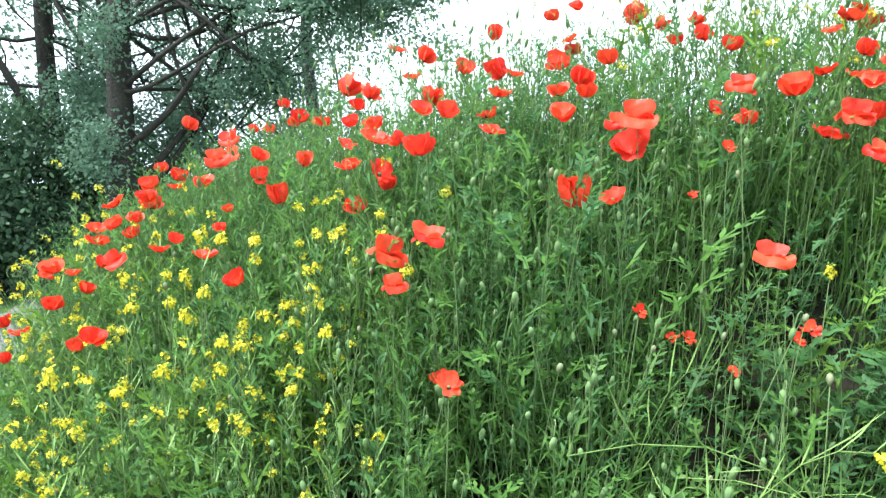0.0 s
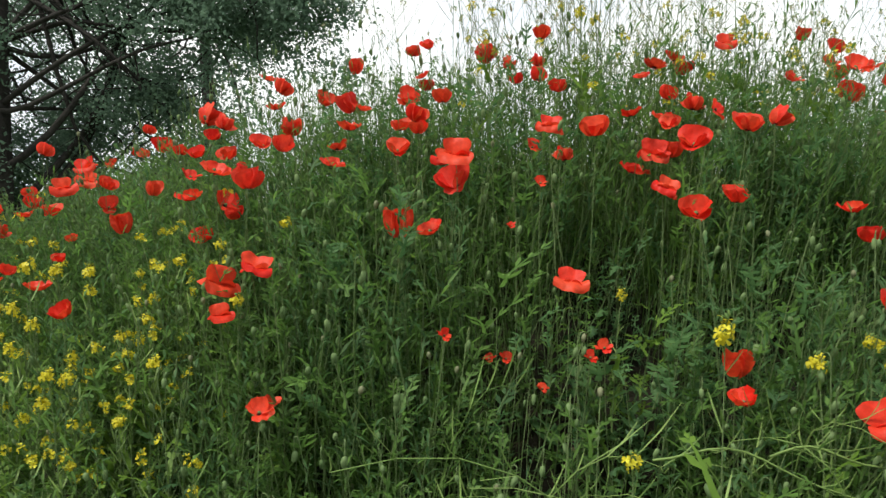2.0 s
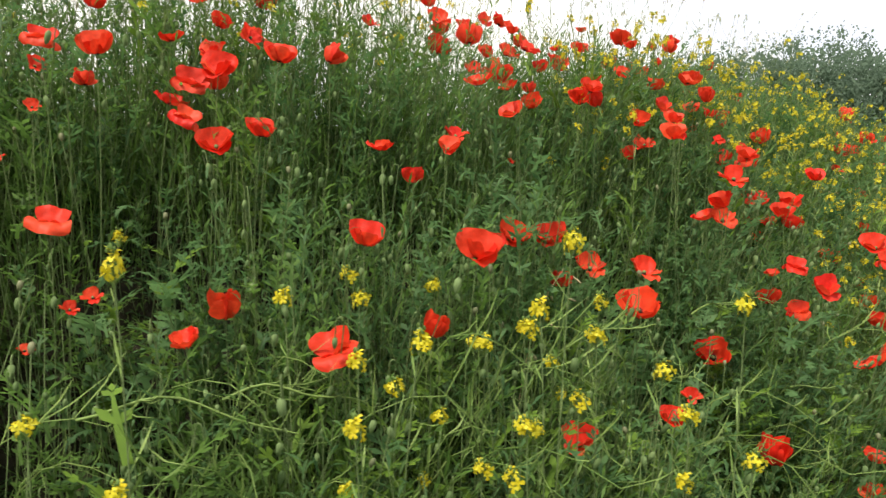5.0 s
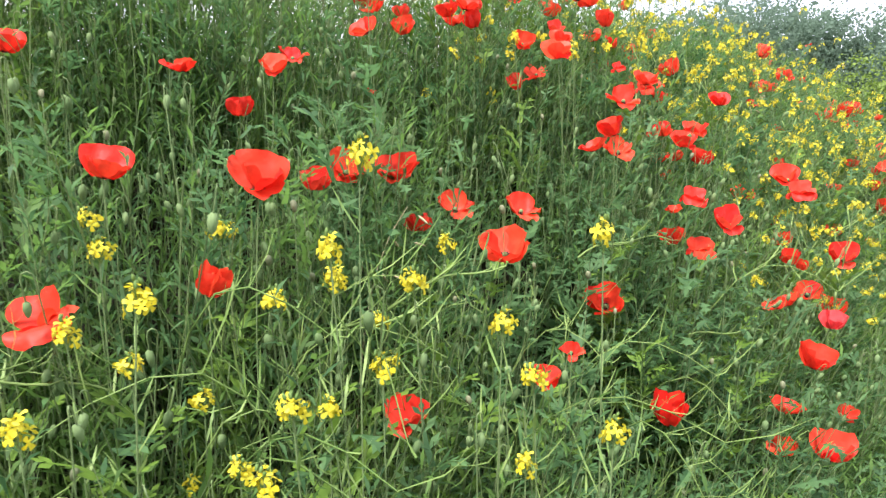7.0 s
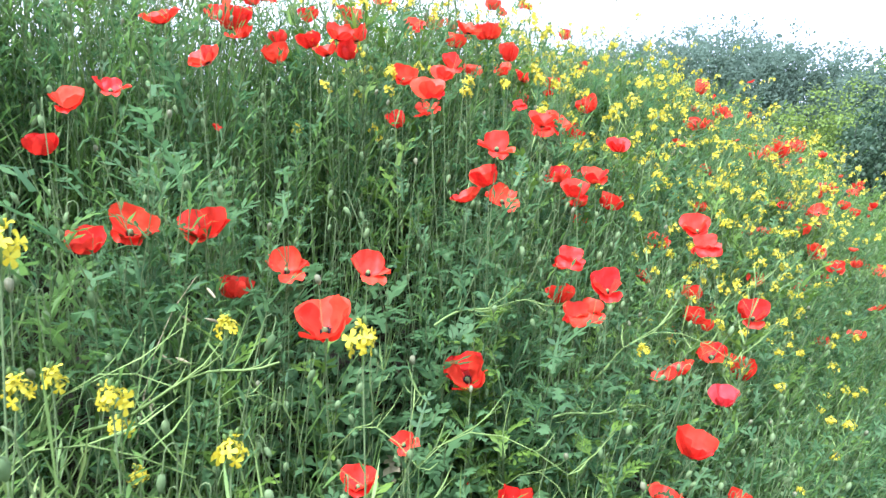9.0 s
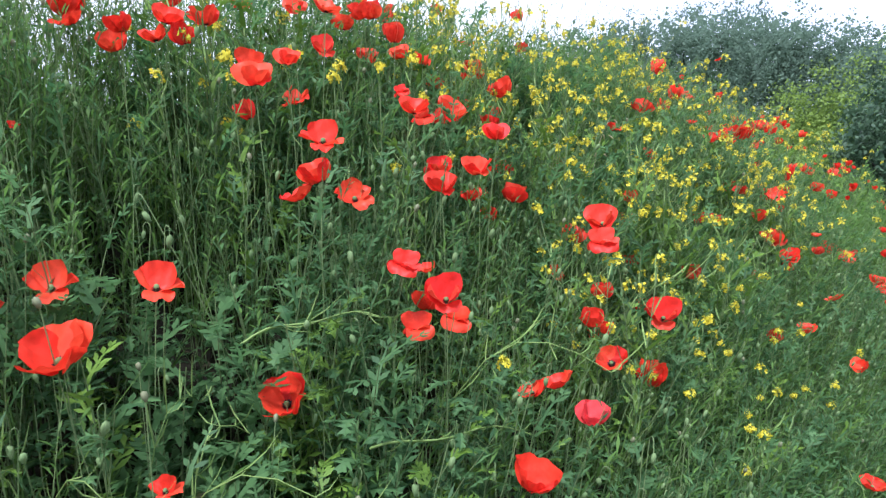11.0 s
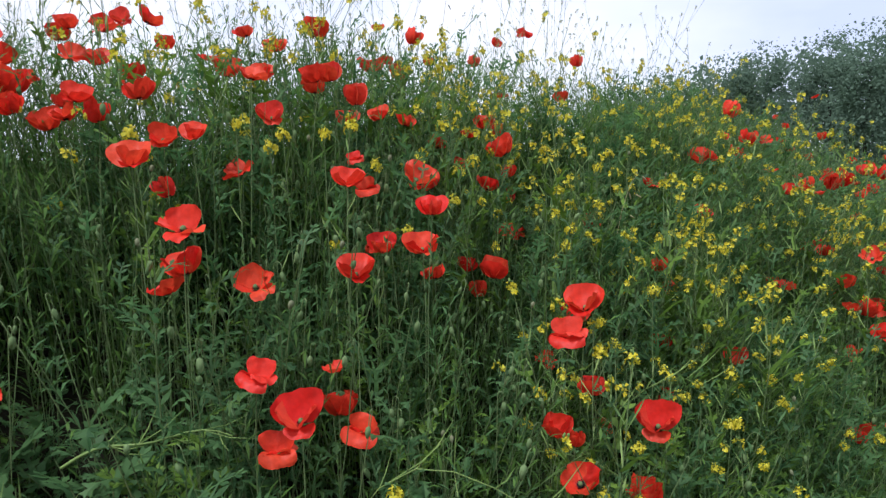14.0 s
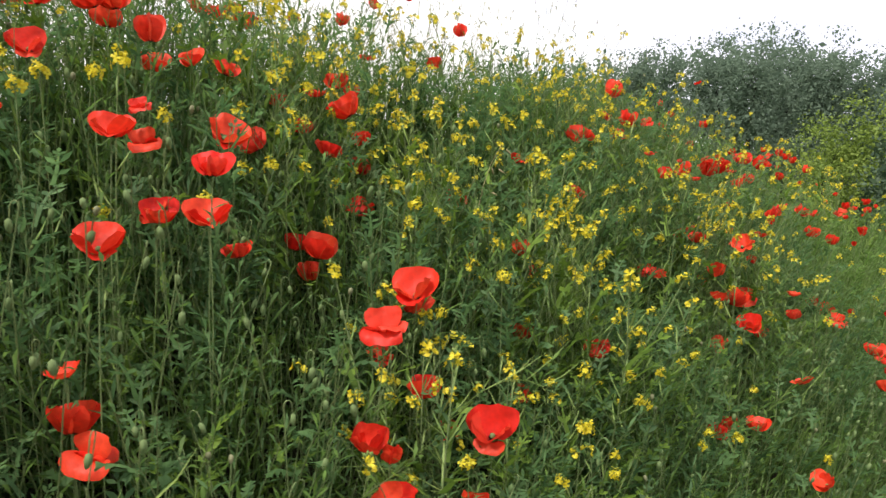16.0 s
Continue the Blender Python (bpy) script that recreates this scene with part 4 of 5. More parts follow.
near = on_bank(rnd, 1500, -1.8, 5.3, -0.85, 0.8)
east = near[:, 0] + rnd.normal(0, 0.25, len(near)) > 1.05
sow("green_foliage", poppy_plants, [M_POPPY_LEAF, M_STEM], near[~east], rnd, (0.75, 1.15), 0.12, "dense fresh green feathered leaves covering the bank", "foliage")
sow("poppy_foliage", poppy_plants, [M_GREY_LEAF, M_STEM], near[east], rnd, (0.75, 1.15), 0.12, "dense grey-green feathered poppy leaves covering the bank", "foliage")
near = thin(on_bank(rnd, 5200, -1.8, 5.0, -0.85, 0.85), rnd, 0.9, 0.12, 3.0)
half = rnd.random(len(near)) < 0.5
sow("feathery_weeds", feather_plants, [M_POPPY_LEAF, M_STEM], near[half], rnd, (0.7, 1.22), 0.13, "fine upright green weeds between the poppies", "weeds")
sow("grey_sprigs", feather_plants, [M_GREY_LEAF, M_STEM], near[~half], rnd, (0.7, 1.22), 0.13, "fine upright grey-green weeds between the poppies", "weeds")
low_plants = [sprig(rnd, 0.24, 30, 0.05, 0.0024) for _ in range(6)]
near = on_bank(rnd, 2600, -1.6, 4.8, -0.8, 0.8)
sow("undergrowth", low_plants, [M_POPPY_LEAF, M_STEM], near, rnd, (0.8, 1.35), 0.2, "low dense green leaves filling between the taller plants", "foliage")
upper_plants = [leafy_plant(rnd, 0.46, 11, 0.07, 3, 0.024, 0.003) for _ in range(5)]
sow("upper_foliage", upper_plants, [M_GREY_LEAF, M_STEM], np.concatenate([on_bank(rnd, 480, 0.0, 4.6, 0.0, 1.1), on_bank(rnd, 150, -1.2, 0.5, 0.4, 1.2)]), rnd, (0.85, 1.15), 0.15, "grey-green feathered leaves on the upper slope of the bank", "foliage")
crest = np.concatenate([on_bank(rnd, 170, 0.1, 1.6, 0.55, 1.1), on_bank(rnd, 380, -0.2, 3.4, 0.9, 1.8), on_bank(rnd, 1600, -0.2, 4.8, 0.4, 1.25), on_bank(rnd, 520, -1.5, 0.1, 0.0, 0.9)])
sow("crest_growth", feather_plants, [M_POPPY_LEAF, M_STEM], crest, rnd, (0.8, 1.2), 0.15, "dense fine-leaved growth along the crest of the bank", "weeds", 150)
near = thin(on_bank(rnd, 620, -1.8, 5.3, -1.0, 0.5), rnd, 1.3, 0.5, 9.0)
sow("lobed_poppy_leaves", broad_plants, [M_GREY_LEAF, M_STEM], on_bank(rnd, 200, -1.5, 4.5, -0.9, 0.4), rnd, (0.8, 1.25), 0.15, "larger grey-green lobed leaves low on the bank", "foliage")
sow("broad_weeds", broad_plants, [M_FRESH, M_STEM], near, rnd, (0.65, 1.0), 0.12, "fresh green narrow-lobed weeds low on the bank", "weeds")
dark_nook = np.stack([rnd.normal(1.98, 0.26, 85), rnd.normal(1.13, 0.16, 85)], -1)
dark_nook = np.column_stack([dark_nook, ground_z(dark_nook[:, 0], dark_nook[:, 1])])
sow("broad_lobed_leaves", broad_plants, [M_GREY_LEAF, M_STEM], dark_nook, rnd, (0.8, 1.3), 0.15, "broad toothed dark grey-green leaves crowded on the slope", "foliage")
near = thin(on_bank(rnd, 3300, -2.0, 5.6, -1.05, 1.0), rnd, 0.7, 0.2, 5.0)
near = near[hollow(near[:, 0], near[:, 1] - foot(near[:, 0])) < 0.3]
sow("tall_grass", tufts, [M_GRASS], near, rnd, (0.7, 1.1), 0.14, "tall thin green grass among the flowers", "grass")
near = thin(on_bank(rnd, 240, -2.4, 4.5, -1.0, -0.25), rnd, 0.8, 0.3, 6.0)
sow("broad_grass", wide_tufts, [M_GRASS], near, rnd, (0.6, 1.0), 0.2, "broad arching bluish grass blades", "grass")
near = thin(on_bank(rnd, 3200, -1.6, 4.6, -0.85, 0.85), rnd, 0.8, 0.2, 11.0)
near = near[hollow(near[:, 0], near[:, 1] - foot(near[:, 0])) < 0.3]
sow("poppy_bud_stand", buds, [M_STEM, M_BUD, M_PALE_BUD], near, rnd, (0.85, 1.1), 0.1, "crowd of nodding pale green poppy buds on hairy stems", "buds")
shoulder = on_bank(rnd, 170, -0.7, 0.9, 0.45, 1.15)
sow("shoulder_buds", buds, [M_STEM, M_BUD, M_PALE_BUD], shoulder, rnd, (1.1, 1.45), 0.1, "dark poppy buds standing against the sky on the shoulder of the bank", "buds")
far = np.concatenate([on_bank(rnd, 300, 5.0, 9.5, -1.4, 0.7), on_bank(rnd, 380, 2.9, 5.4, -1.7, -0.75)])
sow("far_bank_growth", poppy_plants + feather_plants, [M_POPPY_LEAF, M_STEM], far, rnd, (0.9, 1.3), 0.15, "green growth on the far end and the foot of the bank", "foliage")
far = np.concatenate([on_bank(rnd, 700, 5.2, 12.0, -1.6, 0.8), on_bank(rnd, 800, 2.8, 5.6, -1.75, -0.8)])
sow("far_bank_grass", tufts, [M_GRASS], far, rnd, (0.8, 1.2), 0.17, "tall grass on the far end and the foot of the bank", "grass")
flat = np.stack([rnd.uniform(-8, -2.4, 700), rnd.uniform(2.5, 9, 700), np.zeros(700)], -1)
gap = np.min(np.linalg.norm(flat[:, None, :2] - path_mid[None, ::3], axis=2), axis=1)
flat = flat[(gap > 0.92) & (flat[:, 1] < foot(flat[:, 0]) + 6)]
flat[:, 2] = ground_z(flat[:, 0], flat[:, 1])
sow("verge_grass", tufts, [M_GRASS], flat, rnd, (0.25, 0.45), 0.25, "short green grass beside the gravel path", "grass")

# short grass on the level ground, beside the path and behind the bank
lawn_tufts = []
for _ in range(4):
    ps = Pieces()
    for _ in range(6):
        a, h, o = rnd.uniform(0, 6.28), rnd.uniform(0.05, 0.13), np.append(rnd.normal(0, 0.05, 2), 0)
        t = np.linspace(0, 1, 3)
        v, f = strip(np.stack([0.5 * h * t ** 1.6, np.zeros(3), h * t], -1), 0.003 * (1 - t ** 2) + 0.0004, (0, 1, 0))
        ps.put(v @ turn_z(a).T + o, f, 0)
    lawn_tufts.append(ps.arrays())
flat = np.stack([rnd.uniform(-7, 9, 2000), rnd.uniform(-5, 8, 2000), np.zeros(2000)], -1)
gap = np.min(np.linalg.norm(flat[:, None, :2] - path_mid[None, 4:-4:2], axis=2), axis=1)
side = flat[:, 1] - foot(flat[:, 0])
flat = flat[(gap > 0.88 + rnd.uniform(0, 0.15, len(flat))) & ((side < -0.9) | (side > 1.15) | (flat[:, 0] < -1.9) | (flat[:, 0] > 5.2))]
flat[:, 2] = ground_z(flat[:, 0], flat[:, 1])
sow("short_grass", lawn_tufts, [M_GRASS], flat, rnd, (0.7, 1.5), 0.2, "short green grass on the level ground round the bank", "grass")

# arching seed stalks tangled low on the bank
arcs = []
for _ in range(6):
    ps = Pieces()
    n, top, drop = rnd.uniform(0.16, 0.32), rnd.uniform(0.34, 0.44), rnd.uniform(0.02, 0.12)
    t = np.linspace(0, 1, 9)
    p = np.stack([n * t ** 1.5, 0.02 * np.sin(4 * t), top * np.sin(np.minimum(t * 1.75, 1.57)) - drop * np.maximum(t - 0.55, 0) / 0.45], -1)
    ps.put(*tube(p, np.linspace(0.0014, 0.0006, 9), 3), 0)
    for k in range(12):
        o = p[3 + k // 2]
        d = rnd.normal(0, 0.6, 3) + np.array([0.5, 0, 0.5])
        m = rnd.uniform(0.025, 0.05)
        ps.put(*strip([o, o + d * m * 0.6, o + d * m + [0, 0, 0.012]], [0.0006, 0.0012, 0.0002], (-0.4, 0.9, 0.1)), 0)
    arcs.append(ps.arrays())
near = np.concatenate([on_bank(rnd, 225, 0.25, 1.9, -0.7, -0.12), on_bank(rnd, 45, 1.75, 4.2, -0.7, 0.1)])
sow("seed_stalk_tangle", arcs, [M_POD], near, rnd, (0.85, 1.2), 0.15, "tangle of arching pale green seed stalks with slim pods", "seed stalks")

# fallen leaves in the hollows
litter = [(lobed_leaf(rnd, 0.05, 2, 0.02, 0.005, 0.6, 0.3)) for _ in range(4)]
litter = [(v, f, np.full(len(f), k % 2)) for k, (v, f) in enumerate(litter)]
spots = []
for a, b, w, h, k in HOLLOWS:
    lx = rnd.normal(a, w * 0.7, 70)
    ly = foot(lx) + rnd.normal(b, h * 0.7, 70)
    spots.append(np.stack([lx, ly, ground_z(lx, ly) + rnd.uniform(0, 0.06, 70)], -1))
spots = np.concatenate(spots)
n = len(spots)
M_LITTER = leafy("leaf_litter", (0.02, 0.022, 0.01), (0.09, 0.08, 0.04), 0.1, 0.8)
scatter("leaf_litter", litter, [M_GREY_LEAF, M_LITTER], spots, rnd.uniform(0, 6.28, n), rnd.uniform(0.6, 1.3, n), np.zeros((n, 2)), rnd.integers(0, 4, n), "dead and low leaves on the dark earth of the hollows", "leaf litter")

# ---- mustard ----
mrnd = np.random.default_rng(33)
TALL = 0.52


def floret(rng, centre, out, size, fine=False):
    """Four broad-tipped petals in a cross; fine ones are rounded."""
    out = np.asarray(out, float) / np.linalg.norm(out)
    u = np.cross(out, (0.2, 0.3, 0.9))
    u /= np.linalg.norm(u)
    w = np.cross(out, u)
    ps = Pieces()
    spin = rng.uniform(0, 1.5)
    c = np.asarray(centre, float)
    for k in range(4):
        a = spin + k * np.pi / 2 + rng.uniform(-0.2, 0.2)
        d, e = math.cos(a) * u + math.sin(a) * w, -math.sin(a) * u + math.cos(a) * w
        lift, n = rng.uniform(0.05, 0.9), size * rng.uniform(0.8, 1.15)
        if fine:
            way = [c, c + n * (0.55 * d + 0.34 * lift * out), c + n * (0.88 * d + 0.3 * lift * out), c + n * (1.05 * d + 0.1 * lift * out)]
            ps.put(*strip(way, n * np.array([0.1, 0.3, 0.36, 0.18]), e))
        else:
            tip = c + n * (d + lift * out)
            ps.put([c - 0.14 * n * e, tip - 0.56 * n * e, tip + 0.56 * n * e, c + 0.14 * n * e], [[0, 1, 2, 3]])
    return ps.arrays()[:2]


def cluster_mesh(rng, count, spread, size, mat, fine=False):
    """A raceme head: a dome of florets round a knot of green buds, with stragglers below."""
    ps = Pieces()
    for k in range(count):
        a, fall = k * 2.4 + rng.uniform(-0.6, 0.6), radians(np.interp(k, [0, count - 1], [20, 110]) + rng.uniform(-22, 22))
        r = spread * rng.uniform(0.7, 1.6)
        out = np.array([math.sin(fall) * math.cos(a), math.sin(fall) * math.sin(a), math.cos(fall)])
        c = r * out * np.array([1, 1, 1.0 if fine else 1.15]) + [0, 0, -0.004]
        ps.put(*floret(rng, c, out + rng.normal(0, 0.45, 3) + [0, 0, 0.2], size * rng.uniform(0.75, 1.15), fine), 0)
        ps.put(*strip([(0, 0, c[2] - 0.012), c], [0.0006, 0.0006], (-math.sin(a), math.cos(a), 0)), 1)
    for k in range(4):
        ps.put(*egg((rng.normal(0, 0.003), rng.normal(0, 0.003), spread + rng.uniform(0.0, 0.005)), (rng.normal(0, 0.3), rng.normal(0, 0.3), 1), 0.0065, 0.0036, 4, 4), 1)
    return ps.mesh("flower_head", [mat, M_POD])


def pods_mesh(rng, low, high, count, length, path_of):
    """Slim pods standing off the stem on short stalks."""
    ps = Pieces()
    for k in range(count):
        h = low + (high - low) * (k + rng.random()) / count
        a = k * 2.4 + rng.uniform(-0.4, 0.4)
        o = path_of(h)
        d = np.array([math.cos(a), math.sin(a), rng.uniform(0.5, 1.1)])
        n = length * rng.uniform(0.6, 1.1)
        t = np.linspace(0, 1, 4)[:, None]
        p = o + t * d * n + np.array([0, 0, 0.25 * n]) * t * t
        ps.put(*strip(p[[0, 2, 3]], [0.0008, 0.0015, 0.0003], (-math.sin(a), math.cos(a), 0)), 0)
    return ps.mesh("pod_spray", [M_POD])


def mustard(rng, heads, florets, pods, label, mat=None, tall=TALL, pod_length=0.035, leaves=4, head=(0.0082, 0.0052)):
    """A branching mustard plant; its top head stands at TALL above its root."""
    mat = mat or M_YELLOW
    ob = thing("mustard_plant", (0, 0, 0), label, "mustard plant", "mustard plants on the bank")
    bow = rng.uniform(-0.10, 0.10, 2)

    def line(h):
        k = np.asarray(h / tall)
        return np.stack([bow[0] * (k * k - k), bow[1] * (k * k - k), k * tall], -1)

    ps = Pieces().put(*tube(line(np.linspace(0, tall, 8)), np.linspace(0.0015, 0.0007, 8), 4), 1)
    spots = [(line(np.array(tall)), 1.0)]
    for k in range(heads - 1):
        a, h, n = rng.uniform(0, 6.28), tall * rng.uniform(0.45, 0.85), rng.uniform(0.09, 0.2) * (tall / TALL) ** 0.6
        o = line(np.array(h))
        t = np.linspace(0, 1, 5)[:, None]
        q = o + t * np.array([math.cos(a) * n * 0.6, math.sin(a) * n * 0.6, n * 0.55]) + t * t * np.array([0, 0, n * 0.35])
        ps.put(*tube(q, np.linspace(0.0009, 0.0005, 5), 3), 1)
        spots.append((q[-1], rng.uniform(0.55, 0.85)))
    part("stem", ps.mesh("stem", [M_POD, M_STEM]), ob)
    for spot, k in spots:
        part("flower_head", cluster_mesh(rng, max(3, int(florets * k)), head[0] * (0.6 + 0.4 * k), head[1], mat, head[1] > 0.006), ob, Matrix.Translation(spot), "yellow four-petalled flowers" if mat is M_YELLOW else "")
    if pods:
        part("pod_spray", pods_mesh(rng, tall * 0.35, tall * 0.93, pods, pod_length, line), ob)["kind"] = "stuff"
    for k in range(leaves):
        h = tall * rng.uniform(0.2, 0.75)
        v, f = lobed_leaf(rng, rng.uniform(0.06, 0.11), 2, 0.02, 0.006, rng.uniform(0.2, 0.7))
        part("leaf", mesh_of("leaf", v @ turn_z(rng.uniform(0, 6.28)).T + line(np.array(h)), f, [M_FRESH]), ob)
    return ob


def plant_at(x, y, z, tall, rng):
    """Where a copy must stand for its top head to be at x, y, z."""
    root = float(ground_z(x, y)) - 0.02
    k = max(0.8, min(2.0, (z - root) / tall))
    return Matrix.Translation((x, y, z - k * tall)) @ pose(0, 0, 0, rng.normal(0, 0.5), rng.normal(0, 0.5), rng.uniform(0, 360)) @ Matrix.Diagonal((min(k, 1.15), min(k, 1.15), k, 1))


KINDS = [mustard(mrnd, int(1 + k % 3), 13 if k in (0, 3) else 9, 8 + 2 * k, "yellow-flowering wild mustard with slim green pods", head=(0.0076, 0.0063) if k in (0, 3) else (0.0064, 0.0051)) for k in range(6)]
STALKS = [mustard(mrnd, 8 + k % 3, 5, 14, "tall seeding mustard stalk with pods and pale last florets", M_CREAM, 0.95, 0.018, 0, head=(0.005, 0.0042)) for k in range(4)]
SINGLES = [KINDS[0], KINDS[3]]
used = set()


def mustard_at(x, y, z, kinds=None, tall=TALL):
    """Stands a mustard plant with its head at x, y, z."""
    kinds = kinds or KINDS
    ob = kinds[mrnd.integers(0, len(kinds))]
    m = plant_at(x, y, z, tall, mrnd)
    if ob.name not in used:
        used.add(ob.name)
        ob.matrix_basis = m
        return ob
    return copy_thing(ob, m @ Matrix.Diagonal((1 / ob.scale[0], 1 / ob.scale[1], 1 / ob.scale[2], 1)))


mustard_at(-0.905, 1.389, 0.940, SINGLES)
mustard_at(-0.799, 1.473, 1.056, SINGLES)
mustard_at(-0.798, 1.259, 0.926, SINGLES)
mustard_at(-0.756, 1.327, 1.012, SINGLES)
mustard_at(-0.686, 1.262, 1.020, SINGLES)
mustard_at(-0.671, 1.444, 1.299, SINGLES)
mustard_at(-0.663, 1.437, 1.234, SINGLES)
mustard_at(-0.614, 1.496, 1.296, SINGLES)
mustard_at(-0.607, 1.090, 1.183, SINGLES)
mustard_at(-0.572, 1.221, 1.114, SINGLES)
mustard_at(-0.568, 1.416, 1.250, SINGLES)
mustard_at(-0.544, 1.315, 1.126, SINGLES)
mustard_at(-0.525, 1.394, 1.309, SINGLES)
mustard_at(-0.507, 1.337, 1.237, SINGLES)
mustard_at(-0.504, 1.270, 1.143, SINGLES)
mustard_at(-0.481, 1.371, 1.401, SINGLES)
mustard_at(-0.469, 1.493, 1.381, SINGLES)
mustard_at(-0.468, 1.373, 1.279, SINGLES)
mustard_at(-0.453, 1.293, 1.114, SINGLES)
mustard_at(-0.407, 1.279, 1.199, SINGLES)
mustard_at(-0.385, 1.228, 1.160, SINGLES)
mustard_at(-0.384, 1.445, 1.341, SINGLES)
mustard_at(-0.374, 1.437, 1.386, SINGLES)
mustard_at(-0.371, 1.335, 1.225, SINGLES)
mustard_at(-0.365, 1.262, 1.196, SINGLES)
mustard_at(-0.318, 1.414, 1.249, SINGLES)
mustard_at(-0.316, 1.661, 1.459, SINGLES)
mustard_at(-0.308, 1.516, 1.369, SINGLES)
mustard_at(-0.256, 1.365, 1.248, SINGLES)
mustard_at(-0.247, 1.440, 1.327, SINGLES)
mustard_at(-0.245, 1.384, 1.289, SINGLES)
mustard_at(-0.231, 1.374, 1.108, SINGLES)
mustard_at(-0.207, 1.462, 1.405, SINGLES)
mustard_at(-0.180, 1.262, 1.229, SINGLES)
mustard_at(-0.113, 1.453, 1.439, SINGLES)
mustard_at(-0.047, 1.287, 1.342, SINGLES)
mustard_at(0.020, 1.484, 1.487, SINGLES)
mustard_at(0.582, 0.845, 1.185, SINGLES)
mustard_at(0.668, 0.787, 1.371, SINGLES)
mustard_at(0.673, 0.743, 1.132, SINGLES)
mustard_at(0.684, 1.212, 1.360, SINGLES)
mustard_at(0.891, 0.935, 1.295, SINGLES)
mustard_at(0.928, 0.703, 1.181, SINGLES)
mustard_at(0.933, 0.780, 1.069, SINGLES)
mustard_at(0.967, 0.814, 1.226, SINGLES)
mustard_at(1.005, 0.977, 1.318, SINGLES)
mustard_at(1.008, 0.924, 1.287, SINGLES)
mustard_at(1.010, 0.738, 1.266, SINGLES)
mustard_at(1.010, 0.810, 1.187, SINGLES)
mustard_at(1.060, 0.814, 1.043, SINGLES)
mustard_at(1.075, 0.806, 1.140, SINGLES)
mustard_at(1.078, 0.700, 1.104, SINGLES)
mustard_at(1.084, 0.630, 1.117, SINGLES)
mustard_at(1.129, 0.657, 1.167, SINGLES)
mustard_at(1.131, 0.950, 1.296, SINGLES)
mustard_at(1.164, 1.021, 1.285, SINGLES)
mustard_at(1.166, 0.838, 1.224, SINGLES)
mustard_at(1.175, 0.730, 1.132, SINGLES)
mustard_at(1.187, 0.907, 1.209, SINGLES)
mustard_at(1.208, 0.710, 1.388, SINGLES)
mustard_at(1.210, 0.744, 1.292, SINGLES)
mustard_at(1.227, 0.809, 1.249, SINGLES)
mustard_at(1.230, 0.690, 1.175, SINGLES)
mustard_at(1.259, 0.867, 1.234, SINGLES)
mustard_at(1.300, 0.739, 1.248, SINGLES)
mustard_at(1.311, 0.870, 1.171, SINGLES)
mustard_at(1.333, 0.861, 1.118, SINGLES)
mustard_at(1.362, 0.628, 1.069, SINGLES)
mustard_at(1.375, 0.704, 1.199, SINGLES)
mustard_at(1.397, 0.657, 1.145, SINGLES)
mustard_at(1.439, 0.903, 1.258, SINGLES)
mustard_at(1.444, 0.589, 1.095, SINGLES)
mustard_at(1.484, 0.656, 1.295, SINGLES)
mustard_at(1.905, 1.393, 1.634, SINGLES)
mustard_at(1.989, 1.687, 1.740, SINGLES)
mustard_at(2.109, 1.521, 1.666, SINGLES)
mustard_at(2.154, 1.462, 1.614, SINGLES)
mustard_at(2.195, 1.483, 1.642, SINGLES)
mustard_at(2.233, 0.972, 1.095, SINGLES)
mustard_at(2.268, 1.374, 1.419, SINGLES)
mustard_at(2.269, 1.447, 1.640, SINGLES)
mustard_at(2.295, 1.349, 1.650, SINGLES)
mustard_at(2.364, 1.429, 1.574, SINGLES)
mustard_at(2.424, 1.410, 1.437, SINGLES)
mustard_at(2.552, 1.440, 1.496, SINGLES)
mustard_at(2.925, 1.681, 1.299, SINGLES)
mustard_at(2.936, 1.773, 1.401, SINGLES)
mustard_at(2.990, 1.874, 1.441, SINGLES)
mustard_at(2.998, 2.001, 1.625, SINGLES)
mustard_at(3.023, 1.693, 1.341, SINGLES)
mustard_at(3.023, 1.806, 1.566, SINGLES)
mustard_at(3.032, 1.146, 1.005, SINGLES)
mustard_at(3.064, 1.269, 1.056, SINGLES)
mustard_at(3.102, 1.856, 1.515, SINGLES)
mustard_at(3.111, 1.466, 1.042, SINGLES)
mustard_at(3.144, 1.713, 1.289, SINGLES)
mustard_at(3.156, 1.483, 1.135, SINGLES)
mustard_at(3.189, 1.671, 1.322, SINGLES)
mustard_at(3.207, 1.797, 1.468, SINGLES)
mustard_at(3.216, 2.002, 1.623, SINGLES)
mustard_at(3.228, 1.984, 1.551, SINGLES)
mustard_at(3.249, 1.787, 1.361, SINGLES)
mustard_at(3.319, 1.818, 1.636, SINGLES)
mustard_at(3.361, 1.664, 1.327, SINGLES)
mustard_at(3.405, 1.836, 1.386, SINGLES)
mustard_at(3.407, 1.914, 1.490, SINGLES)
mustard_at(3.440, 1.560, 1.100, SINGLES)
mustard_at(3.471, 1.750, 1.391, SINGLES)
mustard_at(3.539, 1.786, 1.536, SINGLES)
mustard_at(3.616, 2.133, 1.961, SINGLES)
mustard_at(3.623, 1.733, 1.245, SINGLES)
mustard_at(3.624, 1.774, 1.187, SINGLES)
mustard_at(3.638, 2.097, 1.770, SINGLES)
mustard_at(3.691, 1.709, 1.119, SINGLES)
mustard_at(3.751, 1.720, 1.056, SINGLES)
mustard_at(3.751, 1.867, 1.413, SINGLES)
mustard_at(3.833, 1.925, 1.313, SINGLES)
